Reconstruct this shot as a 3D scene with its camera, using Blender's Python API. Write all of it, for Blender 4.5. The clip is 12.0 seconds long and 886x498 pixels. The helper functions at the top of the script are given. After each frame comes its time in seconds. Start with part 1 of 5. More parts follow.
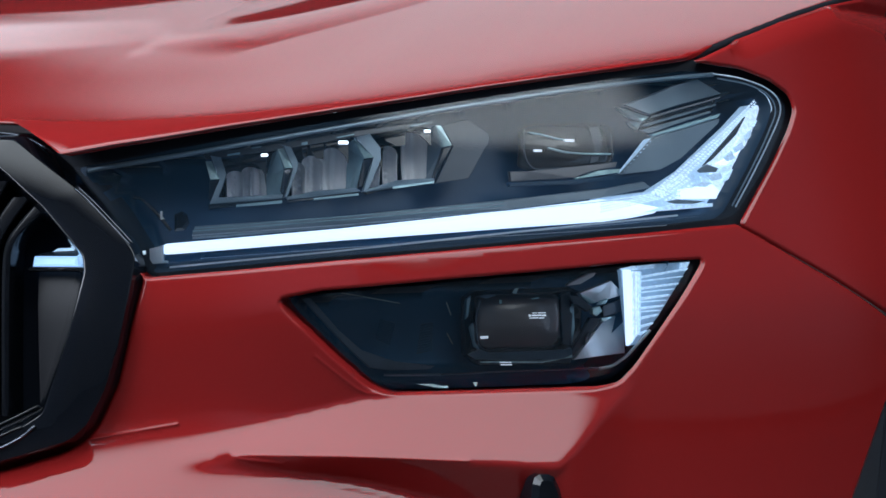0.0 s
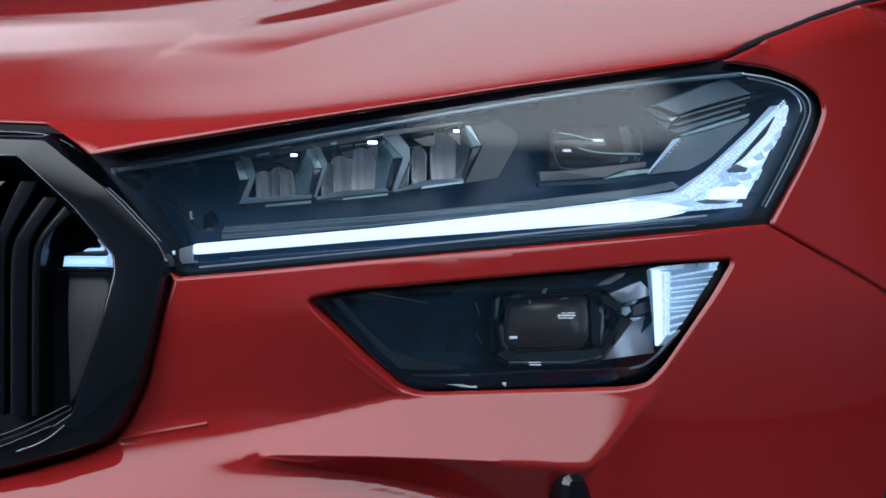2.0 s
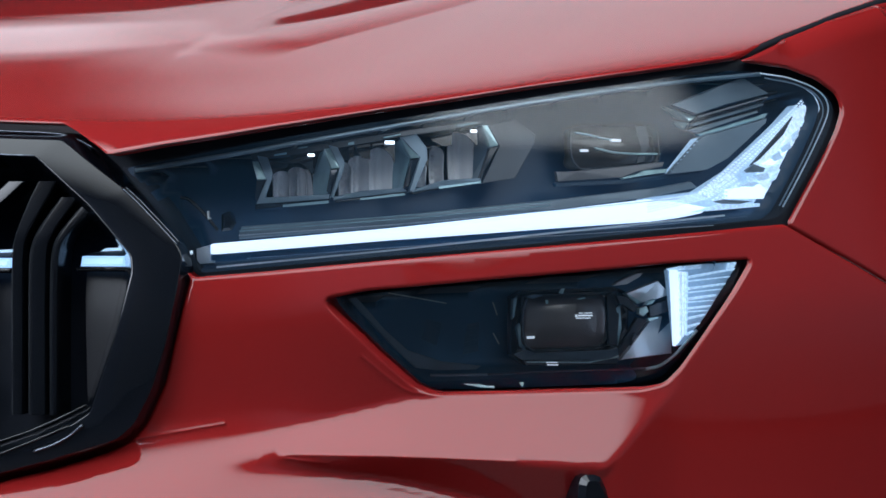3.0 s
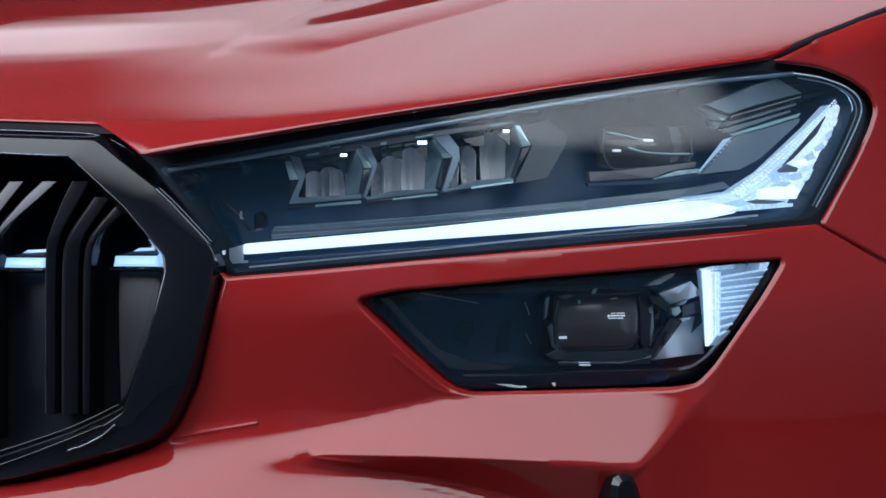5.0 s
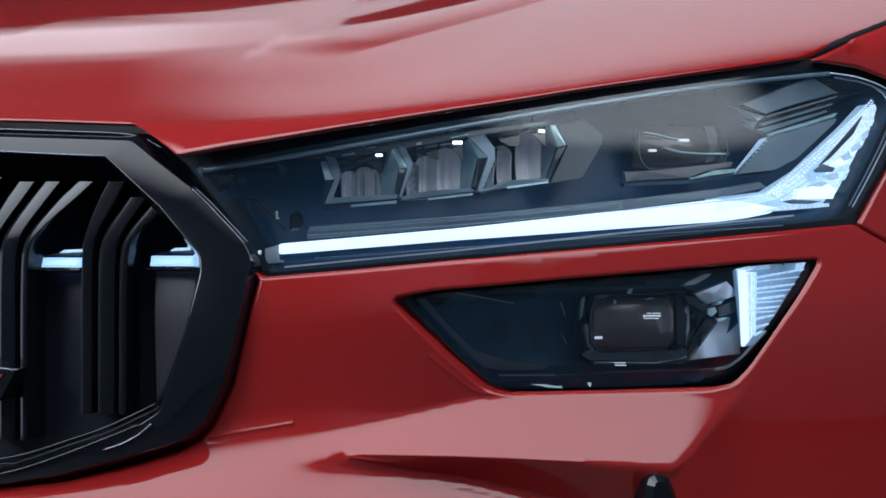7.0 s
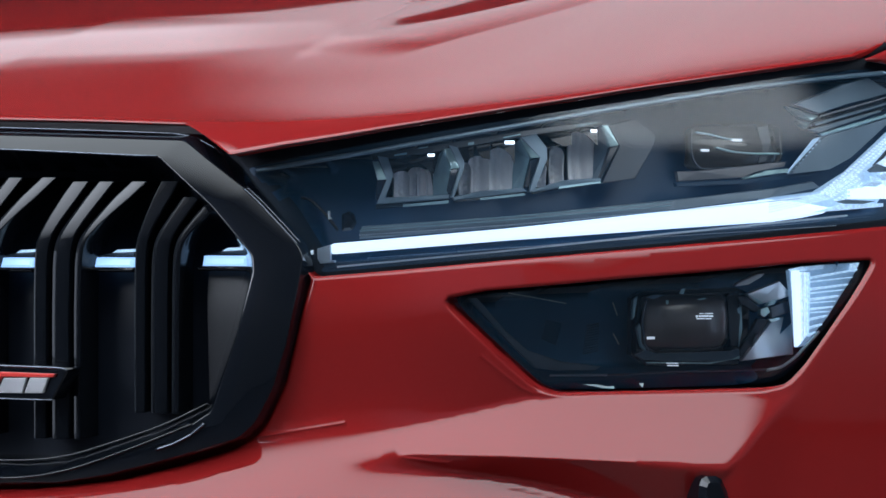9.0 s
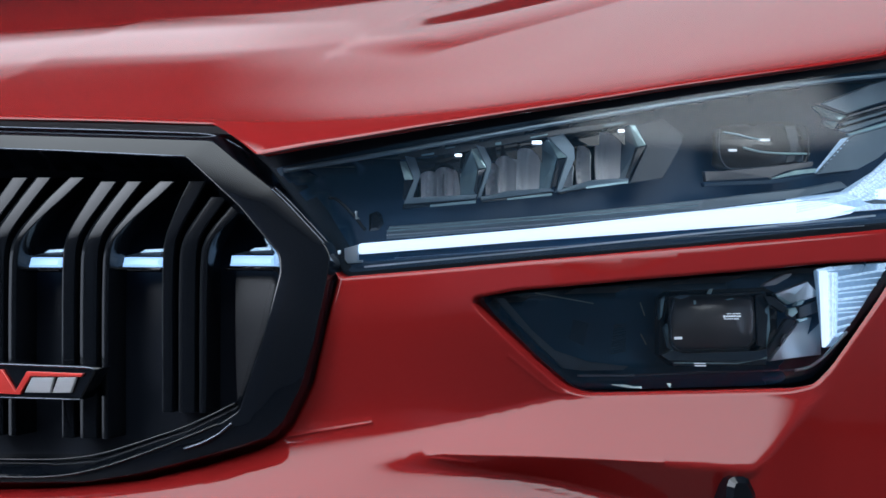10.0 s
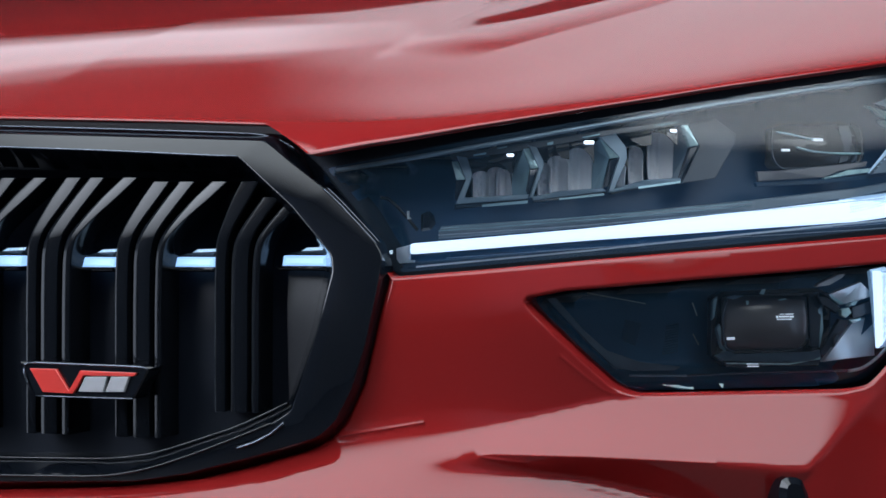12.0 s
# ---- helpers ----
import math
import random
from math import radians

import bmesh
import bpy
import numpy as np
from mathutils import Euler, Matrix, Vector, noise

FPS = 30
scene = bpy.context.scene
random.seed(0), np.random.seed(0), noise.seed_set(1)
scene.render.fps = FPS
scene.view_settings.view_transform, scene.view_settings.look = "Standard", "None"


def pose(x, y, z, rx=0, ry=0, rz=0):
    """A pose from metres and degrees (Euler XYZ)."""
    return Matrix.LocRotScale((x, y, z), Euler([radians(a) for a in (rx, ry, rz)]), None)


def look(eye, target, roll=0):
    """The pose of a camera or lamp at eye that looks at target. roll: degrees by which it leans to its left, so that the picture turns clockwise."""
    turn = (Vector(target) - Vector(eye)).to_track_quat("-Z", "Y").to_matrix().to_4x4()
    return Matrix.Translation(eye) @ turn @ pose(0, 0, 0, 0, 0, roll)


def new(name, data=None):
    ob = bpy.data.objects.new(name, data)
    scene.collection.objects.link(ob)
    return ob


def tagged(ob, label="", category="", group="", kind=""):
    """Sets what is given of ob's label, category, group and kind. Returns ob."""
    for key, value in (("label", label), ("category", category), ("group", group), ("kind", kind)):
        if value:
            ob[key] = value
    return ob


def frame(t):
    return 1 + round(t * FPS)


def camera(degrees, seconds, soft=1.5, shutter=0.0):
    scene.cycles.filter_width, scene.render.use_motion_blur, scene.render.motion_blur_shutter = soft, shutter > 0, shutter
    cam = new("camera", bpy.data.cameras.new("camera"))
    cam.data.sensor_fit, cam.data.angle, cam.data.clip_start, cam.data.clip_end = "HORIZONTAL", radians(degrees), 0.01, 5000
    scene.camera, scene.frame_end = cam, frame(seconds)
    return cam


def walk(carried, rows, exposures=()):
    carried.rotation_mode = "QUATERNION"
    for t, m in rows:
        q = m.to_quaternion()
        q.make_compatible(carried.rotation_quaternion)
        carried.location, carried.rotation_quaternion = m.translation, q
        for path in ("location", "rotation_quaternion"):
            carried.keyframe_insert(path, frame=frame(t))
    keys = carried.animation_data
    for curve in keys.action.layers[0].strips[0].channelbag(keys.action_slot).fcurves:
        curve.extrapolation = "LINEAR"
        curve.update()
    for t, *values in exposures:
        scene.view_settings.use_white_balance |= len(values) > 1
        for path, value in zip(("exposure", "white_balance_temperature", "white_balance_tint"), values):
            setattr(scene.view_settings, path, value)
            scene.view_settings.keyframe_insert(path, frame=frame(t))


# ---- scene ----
cam = camera(22.5, 12.0, soft=1.6)
EYE = (1.152, -1.302, 0.875)
# the camera stands on its head and turns slowly to its left: seconds, degrees
TURN = [
    (0.0, 18.0), (0.5, 18.153), (1.0, 18.33), (1.5, 18.529), (2.0, 18.749), (2.5, 18.976), (3.0, 19.193),
    (5.0, 20.024), (5.5, 20.226), (6.0, 20.445), (6.5, 20.668), (8.5, 21.932), (9.0, 22.275), (9.5, 22.617),
    (10.0, 22.974), (10.5, 23.32), (11.0, 23.635), (11.5, 23.976), (12.0, 24.309),
]
walk(cam, [(t, pose(*EYE, 88.67, 0, turn)) for t, turn in TURN], [(0.0, 0.10, 5450, 10), (12.0, 0.10, 5450, 10)])

# ---- light: a dark studio with a large softbox overhead ----
world = bpy.data.worlds.new("studio")
scene.world = world
world.use_nodes = True
world.node_tree.nodes["Background"].inputs[0].default_value = (0.02, 0.022, 0.028, 1)
world.node_tree.nodes["Background"].inputs[1].default_value = 1.0


def softbox(name, place, target, width, height, watts, colour=(1, 1, 1)):
    lamp = bpy.data.lights.new(name, "AREA")
    lamp.shape, lamp.size, lamp.size_y, lamp.energy, lamp.color = "RECTANGLE", width, height, watts, colour
    ob = new(name, lamp)
    ob.matrix_world = look(place, target)
    return ob


# added lamp, out of view, that lights the edges of the grille ribs
softbox("fill_low", (-5.4, -2.6, 0.7), (0.3, 0.1, 0.8), 2.4, 1.3, 34, (0.95, 0.97, 1.0))

# ---- materials ----


def material(name, colour, rough=0.4, metal=0.0, coat=0.0, bump=0.0, scale=400.0, vary=0.06, emit=0.0, emit_colour=(1, 1, 1), shine=0.5, grain=9.0, stretch=1.0):
    """A surface with a fine grain and a broad, faint unevenness."""
    m = bpy.data.materials.new(name)
    m.use_nodes = True
    nodes, links = m.node_tree.nodes, m.node_tree.links
    p = nodes["Principled BSDF"]
    p.inputs["Roughness"].default_value = rough
    p.inputs["Metallic"].default_value = metal
    p.inputs["Specular IOR Level"].default_value = shine
    p.inputs["Coat Weight"].default_value = coat
    p.inputs["Coat Roughness"].default_value = 0.02
    place = nodes.new("ShaderNodeTexCoord")
    broad, fine = nodes.new("ShaderNodeTexNoise"), nodes.new("ShaderNodeTexNoise")
    broad.inputs["Scale"].default_value, fine.inputs["Scale"].default_value = grain, scale
    for n in (broad, fine):
        n.inputs["Detail"].default_value = 3.0
        links.new(place.outputs["Object"], n.inputs["Vector"])
    if stretch != 1:
        pull = nodes.new("ShaderNodeMapping")
        pull.inputs["Scale"].default_value = (1, 1, stretch)
        links.new(place.outputs["Object"], pull.inputs["Vector"])
        links.new(pull.outputs["Vector"], broad.inputs["Vector"])
    mix = nodes.new("ShaderNodeMix")
    mix.data_type = "RGBA"
    links.new(broad.outputs["Fac"], mix.inputs["Factor"])
    mix.inputs[6].default_value = (*[c * (1 - vary) for c in colour], 1)
    mix.inputs[7].default_value = (*[min(1, c * (1 + vary)) for c in colour], 1)
    links.new(mix.outputs[2], p.inputs["Base Color"])
    if bump:
        b = nodes.new("ShaderNodeBump")
        b.inputs["Strength"].default_value, b.inputs["Distance"].default_value = bump, 0.0005
        links.new(fine.outputs["Fac"], b.inputs["Height"])
        links.new(b.outputs["Normal"], p.inputs["Normal"])
    if emit:
        p.inputs["Emission Color"].default_value = (*emit_colour, 1)
        p.inputs["Emission Strength"].default_value = emit
    return m


def clear(name, tint=(1, 1, 1)):
    """A clear polycarbonate cover: see-through, with a mirror's gloss by Fresnel; the lamps' blue haze is put in as a
    thin diffuse layer.
    """
    m = bpy.data.materials.new(name)
    m.use_nodes = True
    nodes, links = m.node_tree.nodes, m.node_tree.links
    nodes.clear()
    out, mix, see, gloss, fr = [nodes.new("ShaderNode" + k) for k in ("OutputMaterial", "MixShader", "BsdfTransparent", "BsdfGlossy", "Fresnel")]
    see.inputs["Color"].default_value = (*tint, 1)
    gloss.inputs["Roughness"].default_value = 0.015
    fr.inputs["IOR"].default_value = 1.5
    links.new(fr.outputs[0], mix.inputs[0])
    links.new(see.outputs[0], mix.inputs[1])
    links.new(gloss.outputs[0], mix.inputs[2])
    # bluish glow over the lamp, put in as a weak diffuse colour
    haze, film = nodes.new("ShaderNodeBsdfDiffuse"), nodes.new("ShaderNodeMixShader")
    haze.inputs["Color"].default_value = (0.22, 0.56, 1.0, 1)
    film.inputs[0].default_value = 0.010
    links.new(mix.outputs[0], film.inputs[1])
    links.new(haze.outputs[0], film.inputs[2])
    links.new(film.outputs[0], out.inputs["Surface"])
    return m


def beads(name, glow, colour, scale=260.0):
    """A light guide whose small prisms show as brighter and darker beads."""
    m = material(name, (0.35, 0.42, 0.5), 0.25, bump=0.5, scale=scale)
    nodes, links = m.node_tree.nodes, m.node_tree.links
    p = nodes["Principled BSDF"]
    place, cell, ramp = [nodes.new("ShaderNode" + k) for k in ("TexCoord", "TexVoronoi", "MapRange")]
    cell.inputs["Scale"].default_value = scale
    links.new(place.outputs["Object"], cell.inputs["Vector"])
    links.new(cell.outputs["Distance"], ramp.inputs[0])
    for k, v in ((1, 0.15), (2, 0.75), (3, glow * 1.1), (4, glow * 0.72)):
        ramp.inputs[k].default_value = v
    links.new(ramp.outputs[0], p.inputs["Emission Strength"])
    p.inputs["Emission Color"].default_value = (*colour, 1)
    return m


RED = material("red_paint", (0.205, 0.0105, 0.0098), 0.5, 0.0, 1.0, shine=0.0)
RED.node_tree.nodes["Principled BSDF"].inputs["Coat Roughness"].default_value = 0.035
GLOSS_BLACK = material("gloss_black", (0.0040, 0.0052, 0.0080), 0.12, 0.0, 0.75, shine=0.05)
# blue glow of the LEDs is put into both housing colours
HOUSING = material("lamp_housing", (0.013, 0.042, 0.088), 0.4, shine=0.3)
LOW_HOUSING = material("low_lamp_housing", (0.034, 0.125, 0.24), 0.5, shine=0.2, vary=0.3, grain=14.0)
HOUSING_RIM = material("lamp_housing_rim", (0.13, 0.19, 0.25), 0.45, vary=0.4, grain=25.0)
RUBBER = material("rubber", (0.014, 0.017, 0.024), 0.7, bump=0.3, shine=0.2)
RIB_BLACK = material("rib_black", (0.0040, 0.0050, 0.0072), 0.2, 0.0, 0.22, shine=0.1)
SEAM_BLACK = material("seam_black", (0.009, 0.011, 0.015), 0.9, shine=0.1)
FIN_GREY = material("lamp_fin_grey", (0.16, 0.215, 0.27), 0.35, 0.2, vary=0.2, grain=30.0)
PROJECTOR = material("clear_projector_glass", (0.028, 0.027, 0.027), 0.08, 0.0, 0.25, shine=0.3)
BEZEL_BLUE = material("lamp_bezel_blue", (0.035, 0.055, 0.085), 0.35, vary=0.3, grain=30.0)
LED = material("led", (0.3, 0.33, 0.36), 0.3, emit=1.22, emit_colour=(0.74, 0.86, 1.0))
LED_SOFT = beads("led_beads", 0.88, (0.72, 0.87, 1.0), 420)
COVER = clear("lamp_cover")
LED_DIM = beads("led_prisms", 0.78, (0.6, 0.82, 1.0), 420)
PRISM = beads("led_fins", 0.52, (0.55, 0.78, 1.0), 420)
GRILLE_BACK = material("grille_back", (0.010, 0.013, 0.020), 0.4, shine=0.15, vary=0.3)
GRILLE_LED = material("grille_led", (0.3, 0.36, 0.42), 0.3, emit=0.95, emit_colour=(0.44, 0.68, 1.0))
POINT_DIM = material("light_point_dim", (0.7, 0.75, 0.8), 0.3, emit=0.5, emit_colour=(0.9, 0.96, 1.0))
CHIP = material("light_point", (0.9, 0.95, 1.0), 0.3, emit=4.0, emit_colour=(0.9, 0.96, 1.0))
SATIN_GREY = material("satin_grey", (0.16, 0.225, 0.29), 0.32, 0.3, bump=0.05, vary=0.25, grain=40.0)
SIDE_PANEL = material("side_panel_grey", (0.008, 0.009, 0.013), 0.45, bump=0.1)
SMOKED = material("smoked_plastic", (0.06, 0.07, 0.085), 0.25, 0.3)
PALE_CHROME = material("pale_chrome", (0.80, 0.90, 0.95), 0.22, 0.25, vary=0.25, grain=50.0)
DARK_CHROME = material("dark_chrome", (0.09, 0.10, 0.12), 0.15, 0.9)
# upright bright and dark reflections of the bowls are put into the colour
REFLECTOR = material("reflector_chrome", (0.96, 0.95, 0.97), 0.3, 0.0, vary=0.4, grain=190.0, stretch=0.04)
# brownish grey reflection in the lens is part of its base colour
LENS_GLASS = material("projector_glass", (0.080, 0.071, 0.072), 0.3, 0.0, 0.35, vary=0.3, grain=30.0)
FROSTED = material("frosted_plastic", (0.50, 0.60, 0.70), 0.35, bump=0.4, scale=900)
# lamp facets: light and shade on the chrome are put into these colours
FACET_LIGHT = material("lit_chrome_facet", (0.46, 0.66, 0.80), 0.18, 0.3, vary=0.5, grain=110.0)
FACET_DARK = material("shaded_facet", (0.010, 0.017, 0.028), 0.15, shine=0.4, vary=0.5, grain=60.0)
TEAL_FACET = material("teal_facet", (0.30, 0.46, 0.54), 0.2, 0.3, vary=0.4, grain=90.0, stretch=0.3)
SHELF_GREY = material("shelf_grey", (0.10, 0.105, 0.12), 0.3, 0.2)
PRISM_DARK = beads("led_fin_backs", 0.20, (0.45, 0.72, 1.0), 420)
DOTS = material("dotted_grey", (0.035, 0.075, 0.10), 0.4)
BADGE_RED = material("badge_red", (0.55, 0.03, 0.02), 0.35, 0.0, 0.5)
BADGE_GREY = material("badge_grey", (0.45, 0.45, 0.47), 0.35, 0.4)
DARK_WALL = material("studio_wall", (0.10, 0.115, 0.15), 0.8, bump=0.2, scale=60)
GREY_WALL = material("studio_backdrop", (0.12, 0.11, 0.115), 0.8, bump=0.2, scale=60)
PALE_WALL = material("studio_pale_wall", (0.42, 0.45, 0.50), 0.8, bump=0.2, scale=60)
DARK_FLOOR = material("studio_floor", (0.035, 0.034, 0.038), 0.45, bump=0.2, scale=60)

# ---- the car's plan: a curve of growing turn from the middle round the corner to the flank ----
KNOT_S = (0, 0.3, 0.5, 0.6, 0.75, 0.9, 1.05, 1.2, 1.35, 1.6, 2.4)
KNOT_TURN = (0, 5, 14, 28, 42, 50, 60, 72, 81, 87, 90)
RUN = np.linspace(0, 2.4, 2401)
HEADING = np.radians(np.interp(RUN, KNOT_S, KNOT_TURN))
BLUR = np.hanning(121) / np.hanning(121).sum()
HEADING = np.convolve(np.r_[-HEADING[60:0:-1], HEADING, np.full(60, HEADING[-1])], BLUR, "valid")
PLAN_X = np.r_[0, np.cumsum(np.cos(HEADING[:-1]) * 0.001)]
PLAN_Y = np.r_[0, np.cumsum(np.sin(HEADING[:-1]) * 0.001)]


def lean(z):
    """How far the front leans back above the lamp's foot."""
    return -0.28 * (np.sqrt((z - 0.80) ** 2 + 0.02 ** 2) + (z - 0.80)) / 2


def skin(s, z, out=0.0):
    """The place s metres along the plan, z high and out metres proud of the body."""
    s, z = np.asarray(s, float), np.asarray(z, float)
    half, a = np.sign(s), np.abs(s)
    x, y, turn = half * np.interp(a, RUN, PLAN_X), np.interp(a, RUN, PLAN_Y), half * np.interp(a, RUN, HEADING)
    q = out + lean(z)
    return np.stack([x + np.sin(turn) * q, y - np.cos(turn) * q, z + 0 * s], -1)


# ---- helpers for meshes ----
from mathutils.geometry import delaunay_2d_cdt


def rounded(points, radius, step=0.004):
    """A closed outline with its corners rounded and even steps along it."""
    pts = [np.array(p[:2], float) for p in points]
    out = []
    n = len(pts)
    for i in range(n):
        a, b, c = pts[i - 1], pts[i], pts[(i + 1) % n]
        u, v = a - b, c - b
        lu, lv = np.linalg.norm(u), np.linalg.norm(v)
        d = min(radius, lu * 0.45, lv * 0.45)
        p, q = b + u / lu * d, b + v / lv * d
        for k in range(6):
            w = k / 5
            out.append((1 - w) ** 2 * p + 2 * w * (1 - w) * b + w * w * q)
    ring = []
    for i, p in enumerate(out):
        q = out[(i + 1) % len(out)]
        m = max(1, int(math.ceil(np.linalg.norm(q - p) / step)))
        if np.linalg.norm(q - p) > 1e-6:
            ring += [p + (q - p) * k / m for k in range(m)]
    keep = [ring[0]]
    for p in ring[1:]:
        if np.linalg.norm(p - keep[-1]) > step * 0.3:
            keep.append(p)
    return np.array(keep)


def inside(ring, pts):
    x, y = pts[:, 0], pts[:, 1]
    hit = np.zeros(len(pts), bool)
    for (ax, ay), (bx, by) in zip(ring, np.roll(ring, -1, 0)):
        hit ^= ((ay > y) != (by > y)) & (x < (bx - ax) * (y - ay) / (by - ay + 1e-15) + ax)
    return hit


def gap(ring, pts):
    """Distance of points from an outline."""
    best = np.full(len(pts), 9.0)
    for a, b in zip(ring, np.roll(ring, -1, 0)):
        d = b - a
        t = np.clip(((pts - a) @ d) / max(d @ d, 1e-15), 0, 1)
        best = np.minimum(best, np.hypot(*(pts - a - t[:, None] * d).T))
    return best


def part(name, bm, mat, parent=None, label="", smooth=True):
    data = bpy.data.meshes.new(name)
    for f in bm.faces:
        f.smooth = smooth
    bm.to_mesh(data)
    bm.free()
    bend = data.attributes.get("bend")
    if bend:
        n = np.zeros(len(data.vertices) * 3)
        bend.data.foreach_get("vector", n)
        data.attributes.remove(bend)
        data.normals_split_custom_set_from_vertices(n.reshape(-1, 3).tolist())
    data.materials.append(mat)
    ob = new(name, data)
    ob.parent = parent
    return tagged(ob, label)


def sharpen(bm, degrees=24):
    """Keeps folds steeper than so many degrees sharp when shaded."""
    for e in bm.edges:
        if len(e.link_faces) == 2 and e.calc_face_angle(0) > math.radians(degrees):
            e.smooth = False
    return bm


def sheet_mesh(outline, place, holes=(), cell=0.005, roll=0.0, skirt=0.0, away=(0, 1, 0), lines=(), coarse_below=0.0):
    """A sheet over a 2D outline: place(points, drop) gives its 3D points; edges rolled over and folded back."""
    rings = [outline, *holes]
    lo, hi = outline.min(0), outline.max(0)
    gx, gy = np.meshgrid(np.arange(lo[0], hi[0] + cell, cell), np.arange(lo[1], hi[1] + cell, cell))
    gx = gx + cell * 0.5 * (np.arange(gx.shape[0]) % 2)[:, None]
    grid = np.stack([gx.ravel(), gy.ravel()], -1)
    row, column = [k.ravel() for k in np.indices(gx.shape)]
    grid = grid[(grid[:, 1] > coarse_below) | ((row % 6 == 0) & (column % 6 == 0))]
    keep = inside(outline, grid)
    for h in holes:
        keep &= ~inside(h, grid)
    grid = grid[keep]
    near = np.min([gap(r, grid) for r in rings], 0)
    grid = grid[near > cell * 0.6]
    extra = []
    if roll:
        for r in rings:
            side = 1 if r is outline else -1
            nxt, prv = np.roll(r, -1, 0), np.roll(r, 1, 0)
            t = nxt - prv
            nrm = np.stack([-t[:, 1], t[:, 0]], -1) / (np.linalg.norm(t, axis=1)[:, None] + 1e-12)
            area = np.sum(r[:, 0] * nxt[:, 1] - nxt[:, 0] * r[:, 1])
            nrm *= side * (1 if area > 0 else -1)
            for k in (0.15, 0.45, 1.0):
                extra.append(r + nrm * roll * k)
        extra = np.concatenate(extra)
        ok = inside(outline, extra)
        for h in holes:
            ok &= ~inside(h, extra)
        dist = np.min([gap(r, extra) for r in rings], 0)
        ok &= dist > roll * 0.12
        extra = extra[ok]
        grid = grid[np.min([gap(r, grid) for r in rings], 0) > roll + cell * 0.4]
    pts, edges = [], []
    for r in rings:
        k = len(pts)
        pts += [tuple(p) for p in r]
        edges += [(k + i, k + (i + 1) % len(r)) for i in range(len(r))]
    for line in lines:
        grid = grid[gap(line, grid) > cell * 0.5]
        k = len(pts)
        pts += [tuple(p) for p in line]
        edges += [(k + i, k + i + 1) for i in range(len(line) - 1)]
    pts += [tuple(p) for p in extra] + [tuple(p) for p in grid]
    v2, _, faces, *_ = delaunay_2d_cdt([Vector(p) for p in pts], edges, [], 0, 1e-6)
    v2 = np.array([tuple(v) for v in v2])
    mid = np.array([v2[list(f)].mean(0) for f in faces])
    keep = inside(outline, mid)
    for h in holes:
        keep &= ~inside(h, mid)
    faces = [f for f, k in zip(faces, keep) if k]

    rim_zone = np.min([gap(r, v2) for r in rings], 0) < roll + 0.002

    def full(p):
        drop = np.zeros(len(p))
        if roll:
            q = p[rim_zone]
            d = np.min([gap(r, q) for r in rings], 0)
            within = inside(outline, q)
            for h in holes:
                within &= ~inside(h, q)
            u = np.clip(1 - np.where(within, d, 0) / roll, 0, 0.995)
            drop[rim_zone] = roll * (1 - np.sqrt(1 - u * u))
        return place(p, drop)
    xyz = full(v2)
    e = 0.0006
    nrm = np.cross(full(v2 + (e, 0)) - full(v2 - (e, 0)), full(v2 + (0, e)) - full(v2 - (0, e)))
    nrm /= np.linalg.norm(nrm, axis=1)[:, None] + 1e-15
    nrm *= np.sign(nrm @ np.array((0.35, -0.8, 0.45)))[:, None]
    bm = bmesh.new()
    layer = bm.verts.layers.float_vector.new("bend")
    vs = [bm.verts.new(p) for p in xyz]
    for v, n in zip(vs, nrm):
        v[layer] = n
    for f in faces:
        try:
            bm.faces.new([vs[i] for i in f])
        except ValueError:
            pass
    bmesh.ops.delete(bm, geom=[v for v in bm.verts if not v.link_faces], context="VERTS")
    if skirt:
        rim = [e for e in bm.edges if e.is_boundary]
        made = bmesh.ops.extrude_edge_only(bm, edges=rim)["geom"]
        for v in made:
            if isinstance(v, bmesh.types.BMVert):
                v.co += Vector(away) * skirt
                v[layer] = (0, 0, 0)
    bmesh.ops.recalc_face_normals(bm, faces=bm.faces)
    bm.normal_update()
    lean_to = sum(f.calc_area() * f.normal.dot(f.verts[0][layer] + f.verts[1][layer] + f.verts[2][layer]) for f in bm.faces)
    if lean_to < 0:
        bmesh.ops.reverse_faces(bm, faces=bm.faces)
    return bm


def on_skin(depth=0.0):
    """Places points of a sheet on the body, depth metres proud (a number or a function of s and z)."""
    def place(p, drop):
        d = depth(p[:, 0], p[:, 1]) if callable(depth) else depth
        return skin(p[:, 0], p[:, 1], d - drop)
    return place


def softened(field, blur):
    """A field of s and z with its folds softened over blur metres."""
    step = 0.001
    ss, zs = np.arange(0.0, 1.34, step), np.arange(0.20, 0.96, step)
    k = np.exp(-0.5 * (np.arange(-int(3 * blur / step) - 1, int(3 * blur / step) + 2) * step / blur) ** 2)
    k /= k.sum()
    n = len(k) // 2
    grid = field(*np.meshgrid(ss, zs))
    grid = np.apply_along_axis(lambda row: np.convolve(np.pad(row, n, "edge"), k, "valid"), 1, grid)
    grid = np.apply_along_axis(lambda row: np.convolve(np.pad(row, n, "edge"), k, "valid"), 0, grid)

    def soft(s, z):
        u, v = np.clip((s - ss[0]) / step, 0, len(ss) - 1.001), np.clip((z - zs[0]) / step, 0, len(zs) - 1.001)
        a, b = u.astype(int), v.astype(int)
        u, v = u - a, v - b
        return (grid[b, a] * (1 - u) + grid[b, a + 1] * u) * (1 - v) + (grid[b + 1, a] * (1 - u) + grid[b + 1, a + 1] * u) * v
    return soft


